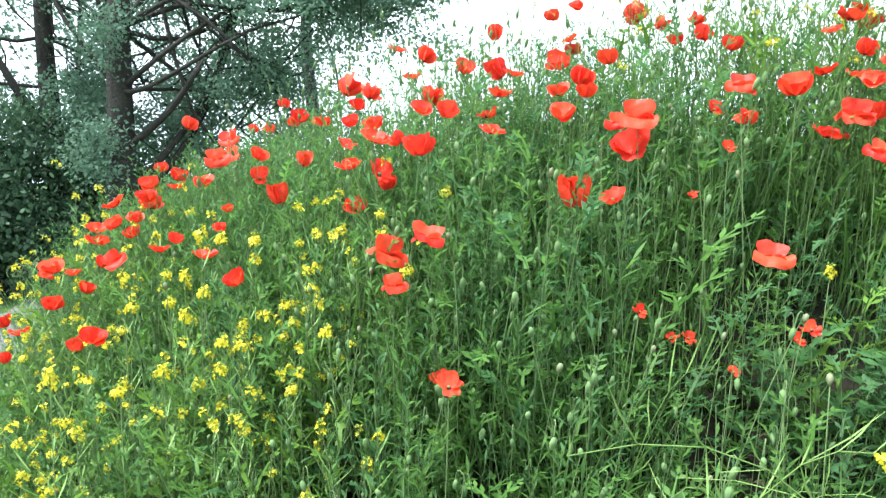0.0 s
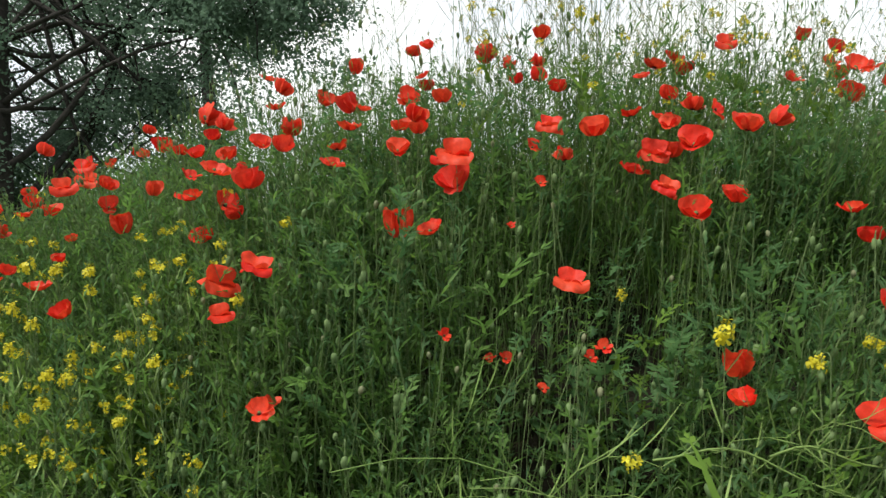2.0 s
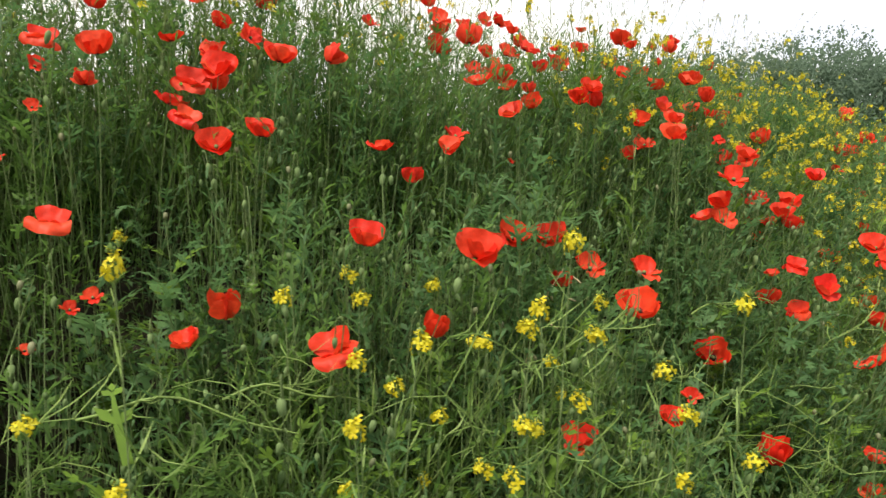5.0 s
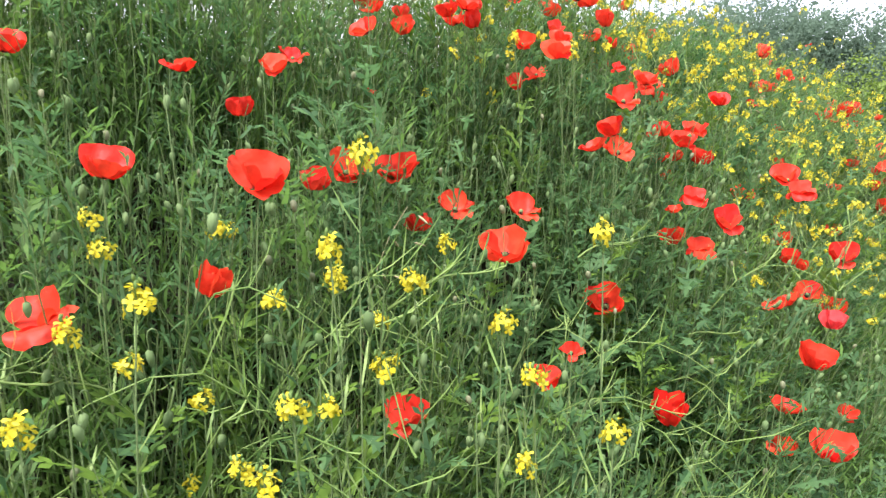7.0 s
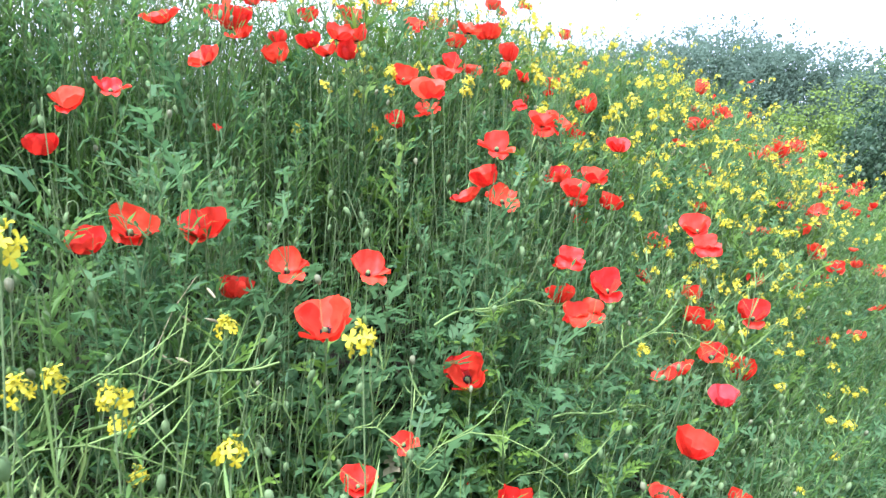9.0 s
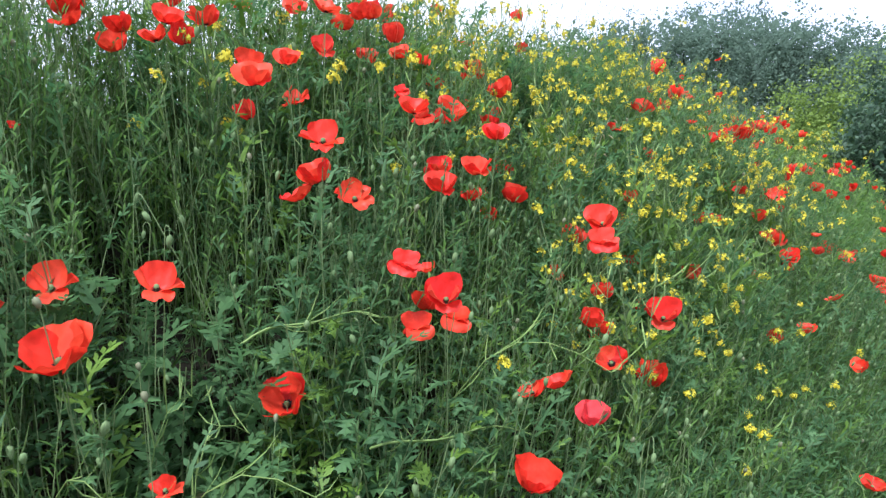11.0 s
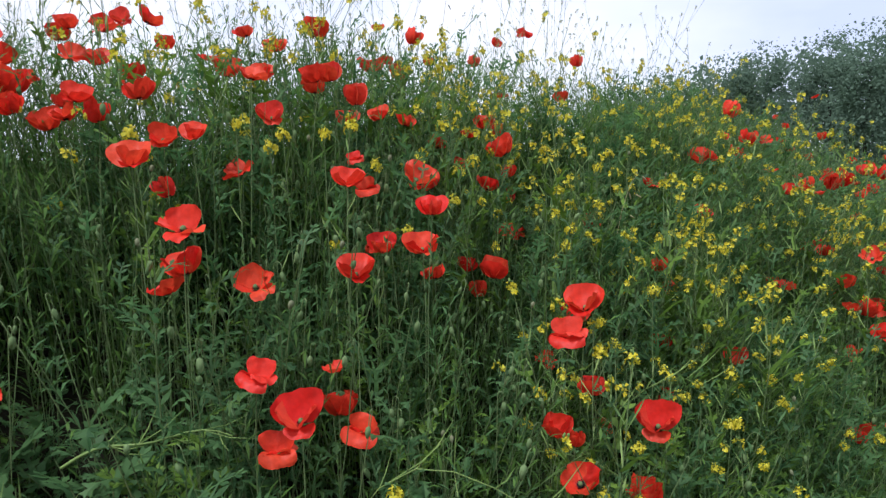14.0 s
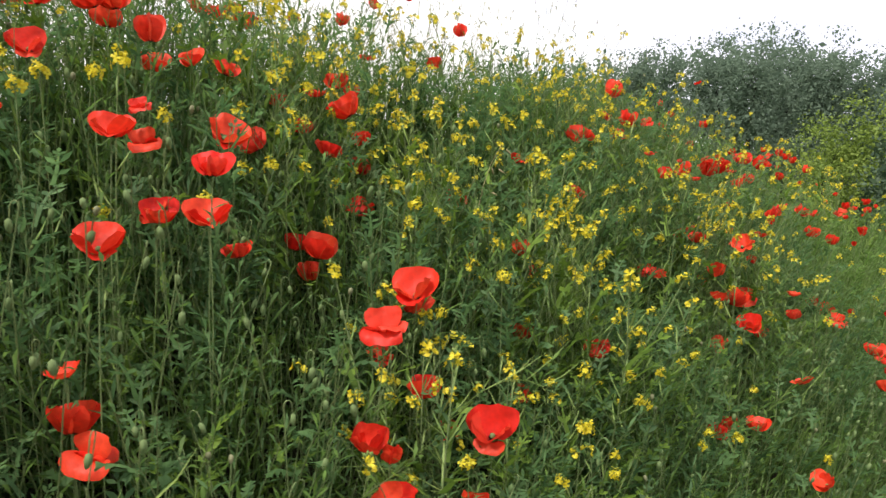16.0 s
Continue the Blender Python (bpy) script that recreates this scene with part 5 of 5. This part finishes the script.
mustard_at(4.186, 2.259, 1.816, SINGLES)
mustard_at(4.442, 2.459, 1.896, SINGLES)
mustard_at(4.779, 2.473, 1.905, SINGLES)

# the yellow drift and the seeding crest


def arrays_of(ob, mats):
    """All meshes of a thing as one shape, its materials as slots of mats."""
    ps = Pieces()
    for c in ob.children_recursive:
        me = c.data
        v = np.empty(len(me.vertices) * 3)
        me.vertices.foreach_get("co", v)
        f = np.empty(len(me.loops), int)
        me.loops.foreach_get("vertex_index", f)
        s = np.empty(len(me.polygons), int)
        me.polygons.foreach_get("material_index", s)
        v = v.reshape(-1, 3) @ np.array(c.matrix_basis.to_3x3()).T + np.array(c.matrix_basis.translation)
        ps.put(v, f)
        ps.s[-1] = np.array([mats.index(m) for m in me.materials])[s]
    return ps.arrays()


MUSTARD_MATS = [M_YELLOW, M_POD, M_FRESH, M_CREAM, M_STEM]
kind_shapes, stalk_shapes = [arrays_of(KINDS[k], MUSTARD_MATS) for k in (1, 2, 4, 5)], [arrays_of(o, MUSTARD_MATS) for o in STALKS]


def drift(name, shapes, tall, p, tops, label):
    """Joined mustard growth with its heads at tops above the ground."""
    n = len(p)
    scatter(name, shapes, MUSTARD_MATS, p, mrnd.uniform(0, 6.28, n), tops / tall, mrnd.normal(0, 0.12, (n, 2)), mrnd.integers(0, len(shapes), n), label, "mustard")


for k in range(70):
    x = mrnd.uniform(2.7, 5.2)
    y = foot(x) + mrnd.normal(0.05, 0.28)
    mustard_at(x, y, ground_z(x, y) + mrnd.uniform(0.5, 0.68))
for k in range(105):
    x = mrnd.uniform(-1.35, -0.1)
    y = foot(x) + mrnd.normal(-0.35, 0.25)
    mustard_at(x, y, ground_z(x, y) + mrnd.uniform(0.4, 0.55))
for k in range(34):
    x = mrnd.uniform(2.5, 3.9)
    y = foot(x) + mrnd.uniform(-0.68, -0.3)
    mustard_at(x, y, ground_z(x, y) + mrnd.uniform(0.42, 0.56), SINGLES)
for k in range(36):
    x = mrnd.uniform(0.3, 1.6)
    y = foot(x) + mrnd.uniform(0.7, 1.2)
    mustard_at(x, y, ground_z(x, y) + mrnd.uniform(0.6, 1.0), STALKS, 0.95)
p = np.concatenate([thin(on_bank(mrnd, 150, 4.2, 7.5, -0.5, 0.8), mrnd, 1.8, 0.45, 2.0), thin(on_bank(mrnd, 350, 2.6, 4.4, -0.4, 0.6), mrnd, 2.5, 0.5, 4.0), on_bank(mrnd, 36, 1.8, 2.8, 0.2, 0.6), on_bank(mrnd, 75, -1.3, -0.15, -0.75, 0.1), on_bank(mrnd, 30, 0.4, 1.7, 0.5, 1.0)])
drift("mustard_drift", kind_shapes, TALL, p, mrnd.uniform(0.52, 0.7, len(p)) * np.where(p[:, 0] < 0, 0.85, 1), "drift of small yellow mustard flowers along the bank")
p = np.concatenate([on_bank(mrnd, 52, 0.1, 1.7, 0.65, 1.3), on_bank(mrnd, 60, 1.8, 4.6, 0.7, 1.3)])
drift("seeding_mustard", stalk_shapes, 0.95, p, mrnd.uniform(0.5, 0.88, len(p)), "thicket of seeding mustard stalks on the crest")
p = on_bank(mrnd, 55, 4.8, 9, -0.6, 0.7)
heads = [arrays_of(o, [M_RED, M_PINK, M_BUD, M_STAMEN, M_STEM]) for o in bpy.data.objects if o.name in ("poppy", "poppy.001", "poppy.004", "poppy.010", "poppy.017")]
tops = [h[0][:, 2].max() for h in heads]
which = mrnd.integers(0, len(heads), len(p))
scatter("far_poppies", heads, [M_RED, M_PINK, M_BUD, M_STAMEN, M_STEM], p, mrnd.uniform(0, 6.28, len(p)), mrnd.uniform(0.45, 0.6, len(p)) / np.array(tops)[which], np.zeros((len(p), 2)), which, "scatter of red poppies on the far end of the bank", "poppies")

# single buds and seed heads close to the path
bud_shapes = [bud_stem(rnd, 0.47 + 0.02 * k, k < 5, True) for k in range(6)]
BUDS = []
for v, f, s in bud_shapes:
    b = thing("poppy_bud", (0, 0, 0), "nodding pale green poppy bud on a hairy stem" if (s == 1).any() else "upright pale straw-green poppy bud on a hairy stem", "poppy bud", "poppy buds on the bank")
    for name, slot, mat in (("stem", 0, M_STEM), ("bud", 1, M_BUD), ("bud", 2, M_PALE_BUD)):
        if (s == slot).any():
            ids = np.unique(f[s == slot])
            part(name, mesh_of(name, v[ids], np.searchsorted(ids, f[s == slot]), [mat]), b)
    BUDS.append(b)
for k in range(260):
    x = rnd.uniform(-0.7, 3.4)
    y = foot(x) + rnd.uniform(-0.62, 0.35)
    m = Matrix.Translation((x, y, ground_z(x, y) - 0.01)) @ pose(0, 0, 0, rnd.normal(6, 6), rnd.normal(0, 6), rnd.uniform(0, 360)) @ Matrix.Scale(rnd.uniform(0.85, 1.15), 4)
    if k < len(BUDS):
        BUDS[k].matrix_basis = m
    else:
        copy_thing(BUDS[k % len(BUDS)], m @ Matrix.Scale(1 / BUDS[k % len(BUDS)].scale[0], 4))

# stalks blown over, withered leaves, an oat panicle
def fallen_stalk(a, c, sag, label="pale green mustard stalk blown over across the growth"):
    """A long stalk lying over the plants, with short side pods."""
    a, c = np.array(a, float), np.array(c, float)
    ob = thing("fallen_stalk", a, label, "stalk", "fallen stalks on the bank")
    t = np.linspace(0, 1, 12)[:, None]
    way = c - a
    p = t * way + np.sin(np.pi * t) * np.array([0, 0, sag]) + 0.006 * np.sin(9 * t + a[0] * 7) * np.array([0.3, 0.5, 1])
    part("stem", mesh_of("stem", *tube(p, np.linspace(0.0022, 0.0012, 12), 5), [M_POD]), ob)
    ps = Pieces()
    for k in range(14):
        o = p[2 + (k * 9) // 14]
        d = way / np.linalg.norm(way) * 0.6 + mrnd.normal(0, 0.6, 3)
        n = mrnd.uniform(0.02, 0.05)
        ps.put(*tube(np.stack([o, o + d * n * 0.5, o + d * n + [0, 0, 0.01]]), [0.0006, 0.0012, 0.0003], 3))
    part("pod_spray", ps.mesh("pod_spray", [M_POD]), ob)["kind"] = "stuff"
    return ob


fallen_stalk((1.82, 1.06, 1.17), (2.03, 1.02, 1.19), 0.02)
fallen_stalk((1.95, 0.90, 1.03), (2.27, 0.93, 0.97), 0.015)
fallen_stalk((1.28, 0.92, 1.15), (1.46, 0.80, 1.24), 0.01)
fallen_stalk((0.63, 0.90, 1.17), (0.88, 0.82, 1.13), 0.03)
fallen_stalk((0.80, 0.90, 1.17), (0.99, 0.86, 1.14), 0.02)

# single weeds that stand out of the growth
wrnd = np.random.default_rng(5)


def weed(x, y, tall, leaves, length, lobe, width, mat, label, lobes=4):
    """A leafy weed: one stem and large feathered leaves, each its own."""
    ob = thing("leafy_weed", (x, y, float(ground_z(x, y)) - 0.01), label, "weed", "leafy weeds on the bank")
    t = np.linspace(0, 1, 6)[:, None]
    bend = np.append(wrnd.normal(0, 0.04, 2), 0) + np.array([0, -0.05, 0])
    part("stem", mesh_of("stem", *tube(t * np.array([0, 0, tall]) + t * t * bend, np.linspace(0.0022, 0.001, 6), 4), [M_STEM]), ob)
    for k in range(leaves):
        h = 0.15 + 0.85 * (k + wrnd.uniform(0, 0.6)) / leaves
        v, f = lobed_leaf(wrnd, length * (1.25 - 0.7 * h) * wrnd.uniform(0.8, 1.15), lobes, lobe * (1.15 - 0.5 * h), width, wrnd.uniform(0.25, 0.8))
        part("leaf", mesh_of("leaf", v @ turn_z(2.4 * k + wrnd.uniform(-0.4, 0.4)).T + h * np.array([0, 0, tall]) + h * h * bend, f, [mat]), ob)
    return ob


LOBED, FRESH = "dark grey-green weed with large deeply lobed leaves", "bright green feathery weed standing upright"
for x, y in ((1.74, 1.12), (1.80, 1.02), (1.70, 1.2), (1.62, 1.08), (1.86, 1.16), (1.84, 1.28), (0.7, 1.2), (0.62, 1.28), (0.8, 1.22)):
    weed(x, y, wrnd.uniform(0.3, 0.42), 9, 0.12, 0.042, 0.0075, M_GREY_LEAF, LOBED)
for k in range(16):
    x = wrnd.normal(1.75, 0.07)
    y = foot(x) + wrnd.uniform(-0.22, 0.22)
    weed(x, y, wrnd.uniform(0.16, 0.3), 8, 0.12, 0.04, 0.0075, M_GREY_LEAF, LOBED)
for x, y in ((1.96, 1.08), (1.93, 1.0), (2.0, 0.98), (2.05, 0.92), (2.1, 0.95), (1.9, 1.06), (1.98, 1.14), (2.33, 1.22), (0.5, 0.8), (0.36, 0.75), (0.25, 0.85), (0.95, 0.8), (1.1, 0.95)):
    weed(x, y, wrnd.uniform(0.36, 0.46), 14, 0.09, 0.03, 0.0035, M_FRESH, FRESH, 5)
for k in range(40):
    x = wrnd.uniform(-0.8, 3.6)
    y = foot(x) + wrnd.uniform(-0.55, 0.4)
    dark = wrnd.random() < 0.55
    weed(x, y, wrnd.uniform(0.34, 0.46), 10, 0.1, 0.034, 0.006 if dark else 0.004, M_GREY_LEAF if dark else M_FRESH, LOBED if dark else FRESH)


def lay_leaf(x, y, z, turn, size, mat, label):
    v, f = lobed_leaf(mrnd, 0.05 * size, 3, 0.022 * size, 0.008 * size, 0.9, 0.3)
    ob = tagged(new("withered_leaf", mesh_of("withered_leaf", v @ turn_z(turn).T, f, [mat])), label, "leaf", "withered leaves in the hollow")
    ob.matrix_basis = Matrix.Translation((x, y, z))
    return ob


for k, (x, y, h) in enumerate(((1.76, 1.10, 0.25), (1.80, 1.08, 0.16), (1.815, 1.03, 0.14), (1.79, 1.0, 0.08), (1.74, 1.02, 0.1))):
    lay_leaf(x, y, ground_z(x, y) + h, 1.3 * k + 4.2, 1.1, M_STRAW, "withered pale straw-coloured leaf low in a hollow of the bank")
for k in range(4):
    x, y = 1.745 + 0.022 * k, 0.97 + 0.03 * (k % 2)
    me = KITS["B"][k][0][0]
    ob = tagged(new("fallen_petal", me), "fallen dark red poppy petal on bare earth", "petal", "fallen petals in the hollow")
    ob.matrix_basis = Matrix.Translation((x, y, ground_z(x, y) + 0.02)) @ pose(0, 0, 0, 20 * k, 30, 70 * k) @ Matrix.Scale(0.6, 4)


def oat(x, y, z):
    """A nodding grass panicle with hanging spikelets."""
    base = np.array([x - 0.03, y + 0.02, float(ground_z(x - 0.03, y + 0.02)) - 0.01])
    ob = thing("oat_grass", base, "nodding straw-coloured wild oat panicle", "grass", "oat grasses on the bank")
    top = np.array([x, y, z]) - base
    t = np.linspace(0, 1, 10)[:, None]
    p = t * top * np.array([1, 1, 1.12]) + t ** 4 * np.array([0.07, 0, -0.12 * top[2]])
    part("stem", mesh_of("stem", *tube(p, np.linspace(0.0013, 0.0005, 10), 4), [M_STRAW]), ob)
    for k in range(7):
        o = p[6 + k // 2]
        d = np.array([mrnd.normal(0.015, 0.012), mrnd.normal(0, 0.012), -0.018])
        part("spikelet", mesh_of("spikelet", *egg(o + d, d, 0.022, 0.0045, 5, 4), [M_STRAW]), ob)
    return ob


oat(1.353, 1.0, 1.30)
oat(3.1, 1.62, 1.55)
oat(0.55, 1.9, 2.25)
oat(2.9, 2.35, 2.35)

# ---- trees ----


def limb(rng, start, end, r0, r1, wander=0.12, n=9):
    t = np.linspace(0, 1, n)[:, None]
    start, end = np.asarray(start, float), np.asarray(end, float)
    size = np.linalg.norm(end - start)
    p = start + (end - start) * t + np.sin(np.pi * t) * rng.normal(0, wander * size, 3) + np.sin(2.5 * np.pi * t) * rng.normal(0, wander * 0.3 * size, 3)
    return p, tube(p, np.linspace(r0, r1, n), 7)


def leaf_cloud(rng, centres, each, spread, size):
    """Single small leaves gathered round centres, every one bent and turned its own way."""
    n = len(centres) * each
    c = np.repeat(np.asarray(centres, float), each, 0) + rng.normal(0, 1, (n, 3)) * spread * np.array([1, 1, 0.75])
    d = rng.normal(0, 1, (n, 3))
    d[:, 2] -= 0.35
    d /= np.linalg.norm(d, axis=1, keepdims=True)
    e = np.cross(d, rng.normal(0, 1, (n, 3)))
    e /= np.linalg.norm(e, axis=1, keepdims=True)
    up = np.cross(d, e)
    s = (size * rng.uniform(0.6, 1.25, n))[:, None]
    v = np.stack([c, c + 0.5 * s * d + 0.32 * s * e + 0.06 * s * up, c + s * d, c + 0.5 * s * d - 0.32 * s * e + 0.06 * s * up], 1)
    return v.reshape(-1, 3), np.arange(4 * n).reshape(-1, 4)


def blob_points(rng, centre, radii, n, low=0.45):
    d = rng.normal(0, 1, (n, 3))
    d /= np.linalg.norm(d, axis=1, keepdims=True)
    return np.asarray(centre, float) + d * rng.uniform(low, 1, (n, 1)) * np.asarray(radii, float)


def tree(seed, root, top, girth, crowns, clumps, each, spread, leaf, leaf_mat, label, limbs=14, stems=(), core=0, low=0.45):
    """A broadleaf tree: forked trunk, limbs that reach into the crown, and its leaves."""
    rng = np.random.default_rng(seed)
    root = np.array([root[0], root[1], float(ground_z(root[0], root[1])) - 0.1])
    ob = thing("tree", root, label, "tree")
    wood = Pieces()
    mid, (v, f) = limb(rng, (0, 0, 0), top, girth, girth * 0.3, 0.03, 12)
    wood.put(v, f)
    for a in stems:
        wood.put(*limb(rng, mid[int(a[0])], a[1:4], a[4], a[4] * 0.35, 0.06)[1])
    centres = np.concatenate([blob_points(rng, c[:3], c[3:6], int(clumps * c[6]), low) for c in crowns])
    branches = Pieces()
    for q in centres[rng.permutation(len(centres))[:limbs]]:
        o = mid[rng.integers(4, 11)]
        line, (v, f) = limb(rng, o, q, girth * 0.17, 0.008, 0.1)
        branches.put(v, f)
        for _ in range(4):
            j = line[rng.integers(4, 9)]
            branches.put(*limb(rng, j, j + rng.normal(0, 0.45, 3), 0.012, 0.003, 0.1, 5)[1])
    part("trunk", wood.mesh("trunk", [M_BARK]), ob)
    part("branchwork", branches.mesh("branchwork", [M_BARK]), ob)["kind"] = "stuff"
    leaves = Pieces().put(*leaf_cloud(rng, centres, each, spread, leaf))
    if core:
        leaves.put(*leaf_cloud(rng, centres, core, spread * 0.8, leaf * 1.75))
    part("crown", leaves.mesh("crown", [leaf_mat]), ob)
    return ob


def shrub(seed, root, blobs, clumps, each, spread, leaf, mat, label, name="shrub"):
    rng = np.random.default_rng(seed)
    root = np.array([root[0], root[1], max(0.0, float(ground_z(root[0], root[1]))) - 0.05])
    ob = thing(name, root, label, "shrub")
    centres = np.concatenate([blob_points(rng, b[:3], b[3:6], int(clumps * b[6]), 0.3) for b in blobs])
    wood = Pieces()
    for q in centres[rng.permutation(len(centres))[:12]]:
        wood.put(*limb(rng, rng.normal(0, 0.08, 3) * np.array([1, 1, 0]), q, 0.03, 0.006, 0.1, 6)[1])
    part("branchwork", wood.mesh("branchwork", [M_BARK]), ob)["kind"] = "stuff"
    part("crown", Pieces().put(*leaf_cloud(rng, centres, each, spread, leaf)).put(*leaf_cloud(rng, centres, each // 3, spread * 0.7, leaf * 1.4)).mesh("crown", [mat]), ob)
    return ob


OLD = "large broadleaf tree with dark trunk and drooping leafy limbs"
tree(51, (-4.55, 8.0), (0.75, 0.2, 7.5), 0.2, [(2.6, -0.1, 3.9, 1.4, 0.9, 0.8, 0.55), (1.2, 0.4, 4.6, 1.7, 0.9, 1.0, 0.42), (3.6, 0.0, 4.0, 0.7, 0.5, 0.75, 0.22), (1.9, 0.2, 2.9, 0.8, 0.5, 0.7, 0.24), (2.0, 0.6, 2.2, 0.6, 0.4, 0.5, 0.13), (0.9, 0.6, 2.7, 0.5, 0.4, 0.8, 0.15), (-0.55, 0.5, 2.8, 0.45, 0.4, 1.1, 0.16), (0.1, -0.4, 2.0, 0.35, 0.2, 0.5, 0.06), (0.2, -0.4, 3.4, 0.35, 0.2, 0.4, 0.04), (-1.0, 0.4, 4.6, 0.9, 0.6, 0.8, 0.15)], 165, 175, 0.14, 0.052, M_TREE_LEAF, OLD, 34, [(1, 1.9, 0.0, 4.1, 0.05), (2, 1.6, 0.1, 3.8, 0.055), (3, 2.3, 0.2, 4.6, 0.045), (1, 2.6, -0.1, 3.3, 0.03), (4, 3.2, 0.0, 4.2, 0.035)], low=0.2)
tree(52, (-5.75, 8.9), (-0.3, 0.3, 8), 0.17, [(0.5, 1.3, 4.2, 1.6, 0.8, 1.6, 0.45), (-2.3, -0.2, 4.0, 1.6, 1.2, 1.8, 0.6), (0.9, 1.1, 2.6, 0.8, 0.6, 0.7, 0.16), (-0.9, 0.6, 2.4, 0.6, 0.4, 0.6, 0.12), (0.35, 0.3, 3.0, 0.35, 0.4, 1.0, 0.12)], 150, 180, 0.14, 0.055, M_TREE_LEAF, OLD, 24, [(1, 0.3, 0.1, 5.0, 0.06), (3, -1.6, -0.2, 3.9, 0.07)], low=0.25)
tree(53, (-9.5, 10.5), (0.2, 0, 9), 0.22, [(0, 0, 4.6, 3, 2.5, 3.4, 1.0)], 140, 60, 0.26, 0.1, M_TREE_LEAF, OLD, 10)
tree(54, (-3.4, 13.5), (0.2, 0, 8), 0.18, [(0, 0, 4.4, 3.2, 2, 2.0, 1.0)], 100, 60, 0.26, 0.1, M_TREE_LEAF, OLD, 12)
SHRUB = "dense dark green shrub under the trees"
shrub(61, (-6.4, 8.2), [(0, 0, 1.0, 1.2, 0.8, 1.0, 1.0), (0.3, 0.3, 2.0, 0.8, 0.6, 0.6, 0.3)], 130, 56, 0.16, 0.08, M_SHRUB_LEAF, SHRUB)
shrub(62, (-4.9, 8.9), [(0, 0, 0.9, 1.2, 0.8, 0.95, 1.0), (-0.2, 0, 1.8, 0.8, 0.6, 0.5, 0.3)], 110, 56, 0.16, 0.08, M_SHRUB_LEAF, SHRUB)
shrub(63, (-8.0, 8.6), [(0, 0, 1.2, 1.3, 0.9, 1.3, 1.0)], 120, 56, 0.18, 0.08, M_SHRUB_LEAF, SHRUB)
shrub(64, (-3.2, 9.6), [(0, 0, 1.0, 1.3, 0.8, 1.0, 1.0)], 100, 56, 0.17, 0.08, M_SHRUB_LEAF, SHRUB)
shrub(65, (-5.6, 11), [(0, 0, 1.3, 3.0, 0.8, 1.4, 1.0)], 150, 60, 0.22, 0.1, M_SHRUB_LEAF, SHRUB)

# far tree line and the bush beyond the bank's end
FAR = "tall dense tree in the distant dark green tree line"
trnd = np.random.default_rng(77)
for k in range(12):
    az = 36.5 + 2.9 * k + trnd.uniform(-0.7, 0.7)
    a, d = radians(az), 42 + 5 * (k % 2) + trnd.uniform(-2, 2)
    h = 1.45 + d * math.tan(radians(np.interp(az, [38, 42, 48, 52, 58, 61, 64, 70], [9.6, 10.4, 11.5, 12.1, 12.0, 10.3, 8.5, 8.8]))) + trnd.uniform(-0.5, 0.3)
    tree(80 + k, (1.6 + d * math.sin(a), d * math.cos(a)), (0.3, 0.2, h * 0.66), 0.16, [(0, 0, h * 0.44, 3.3, 1.6, h * 0.42, 1.2), (0.5, 0, h * 0.7, 2.2, 1.2, h * 0.28, 0.8), (-1.2, 0.3, h * 0.66, 1.8, 1.0, h * 0.26, 0.6), (0, 0, h * 0.2, 2.8, 1.4, h * 0.2, 0.7)], 84, 22, 0.36, 0.12, M_HAZED_LEAF, FAR, 4, core=24, low=0.1)
for k in range(11):
    a, d = radians(37.5 + 3.1 * k), 53 + trnd.uniform(-1, 1)
    h = 1.45 + d * math.tan(radians(np.interp(37.5 + 3.1 * k, [38, 42, 48, 52, 58, 61, 64, 70], [9.2, 10.0, 11.0, 11.6, 11.4, 9.8, 8.1, 8.4])))
    tree(110 + k, (1.6 + d * math.sin(a), d * math.cos(a)), (0.2, 0.1, h * 0.62), 0.16, [(0, 0, h * 0.48, 3.4, 1.6, h * 0.46, 1.0), (0, 0, h * 0.2, 3.2, 1.4, h * 0.2, 0.6)], 130, 12, 0.4, 0.5, M_HAZED_LEAF, "far tree behind the distant tree line", 2, low=0.1)
BUSH = "rounded light green bush at the end of the bank"
shrub(66, (18.3, 9.1), [(0, 0, 1.5, 1.6, 1.2, 1.9, 0.8), (1.4, -0.8, 1.9, 1.6, 1.2, 2.2, 0.8), (3.4, -1.4, 2.1, 1.8, 1.2, 2.4, 0.6)], 150, 90, 0.2, 0.07, M_BUSH_LEAF, BUSH)
shrub(67, (15.9, 6.3), [(0, 0, 1.2, 1.5, 1.2, 1.5, 0.8), (1.2, 0.2, 1.7, 1.5, 1.2, 1.4, 0.7)], 150, 70, 0.2, 0.09, M_SHRUB_LEAF, "dark green bush beyond the end of the bank")
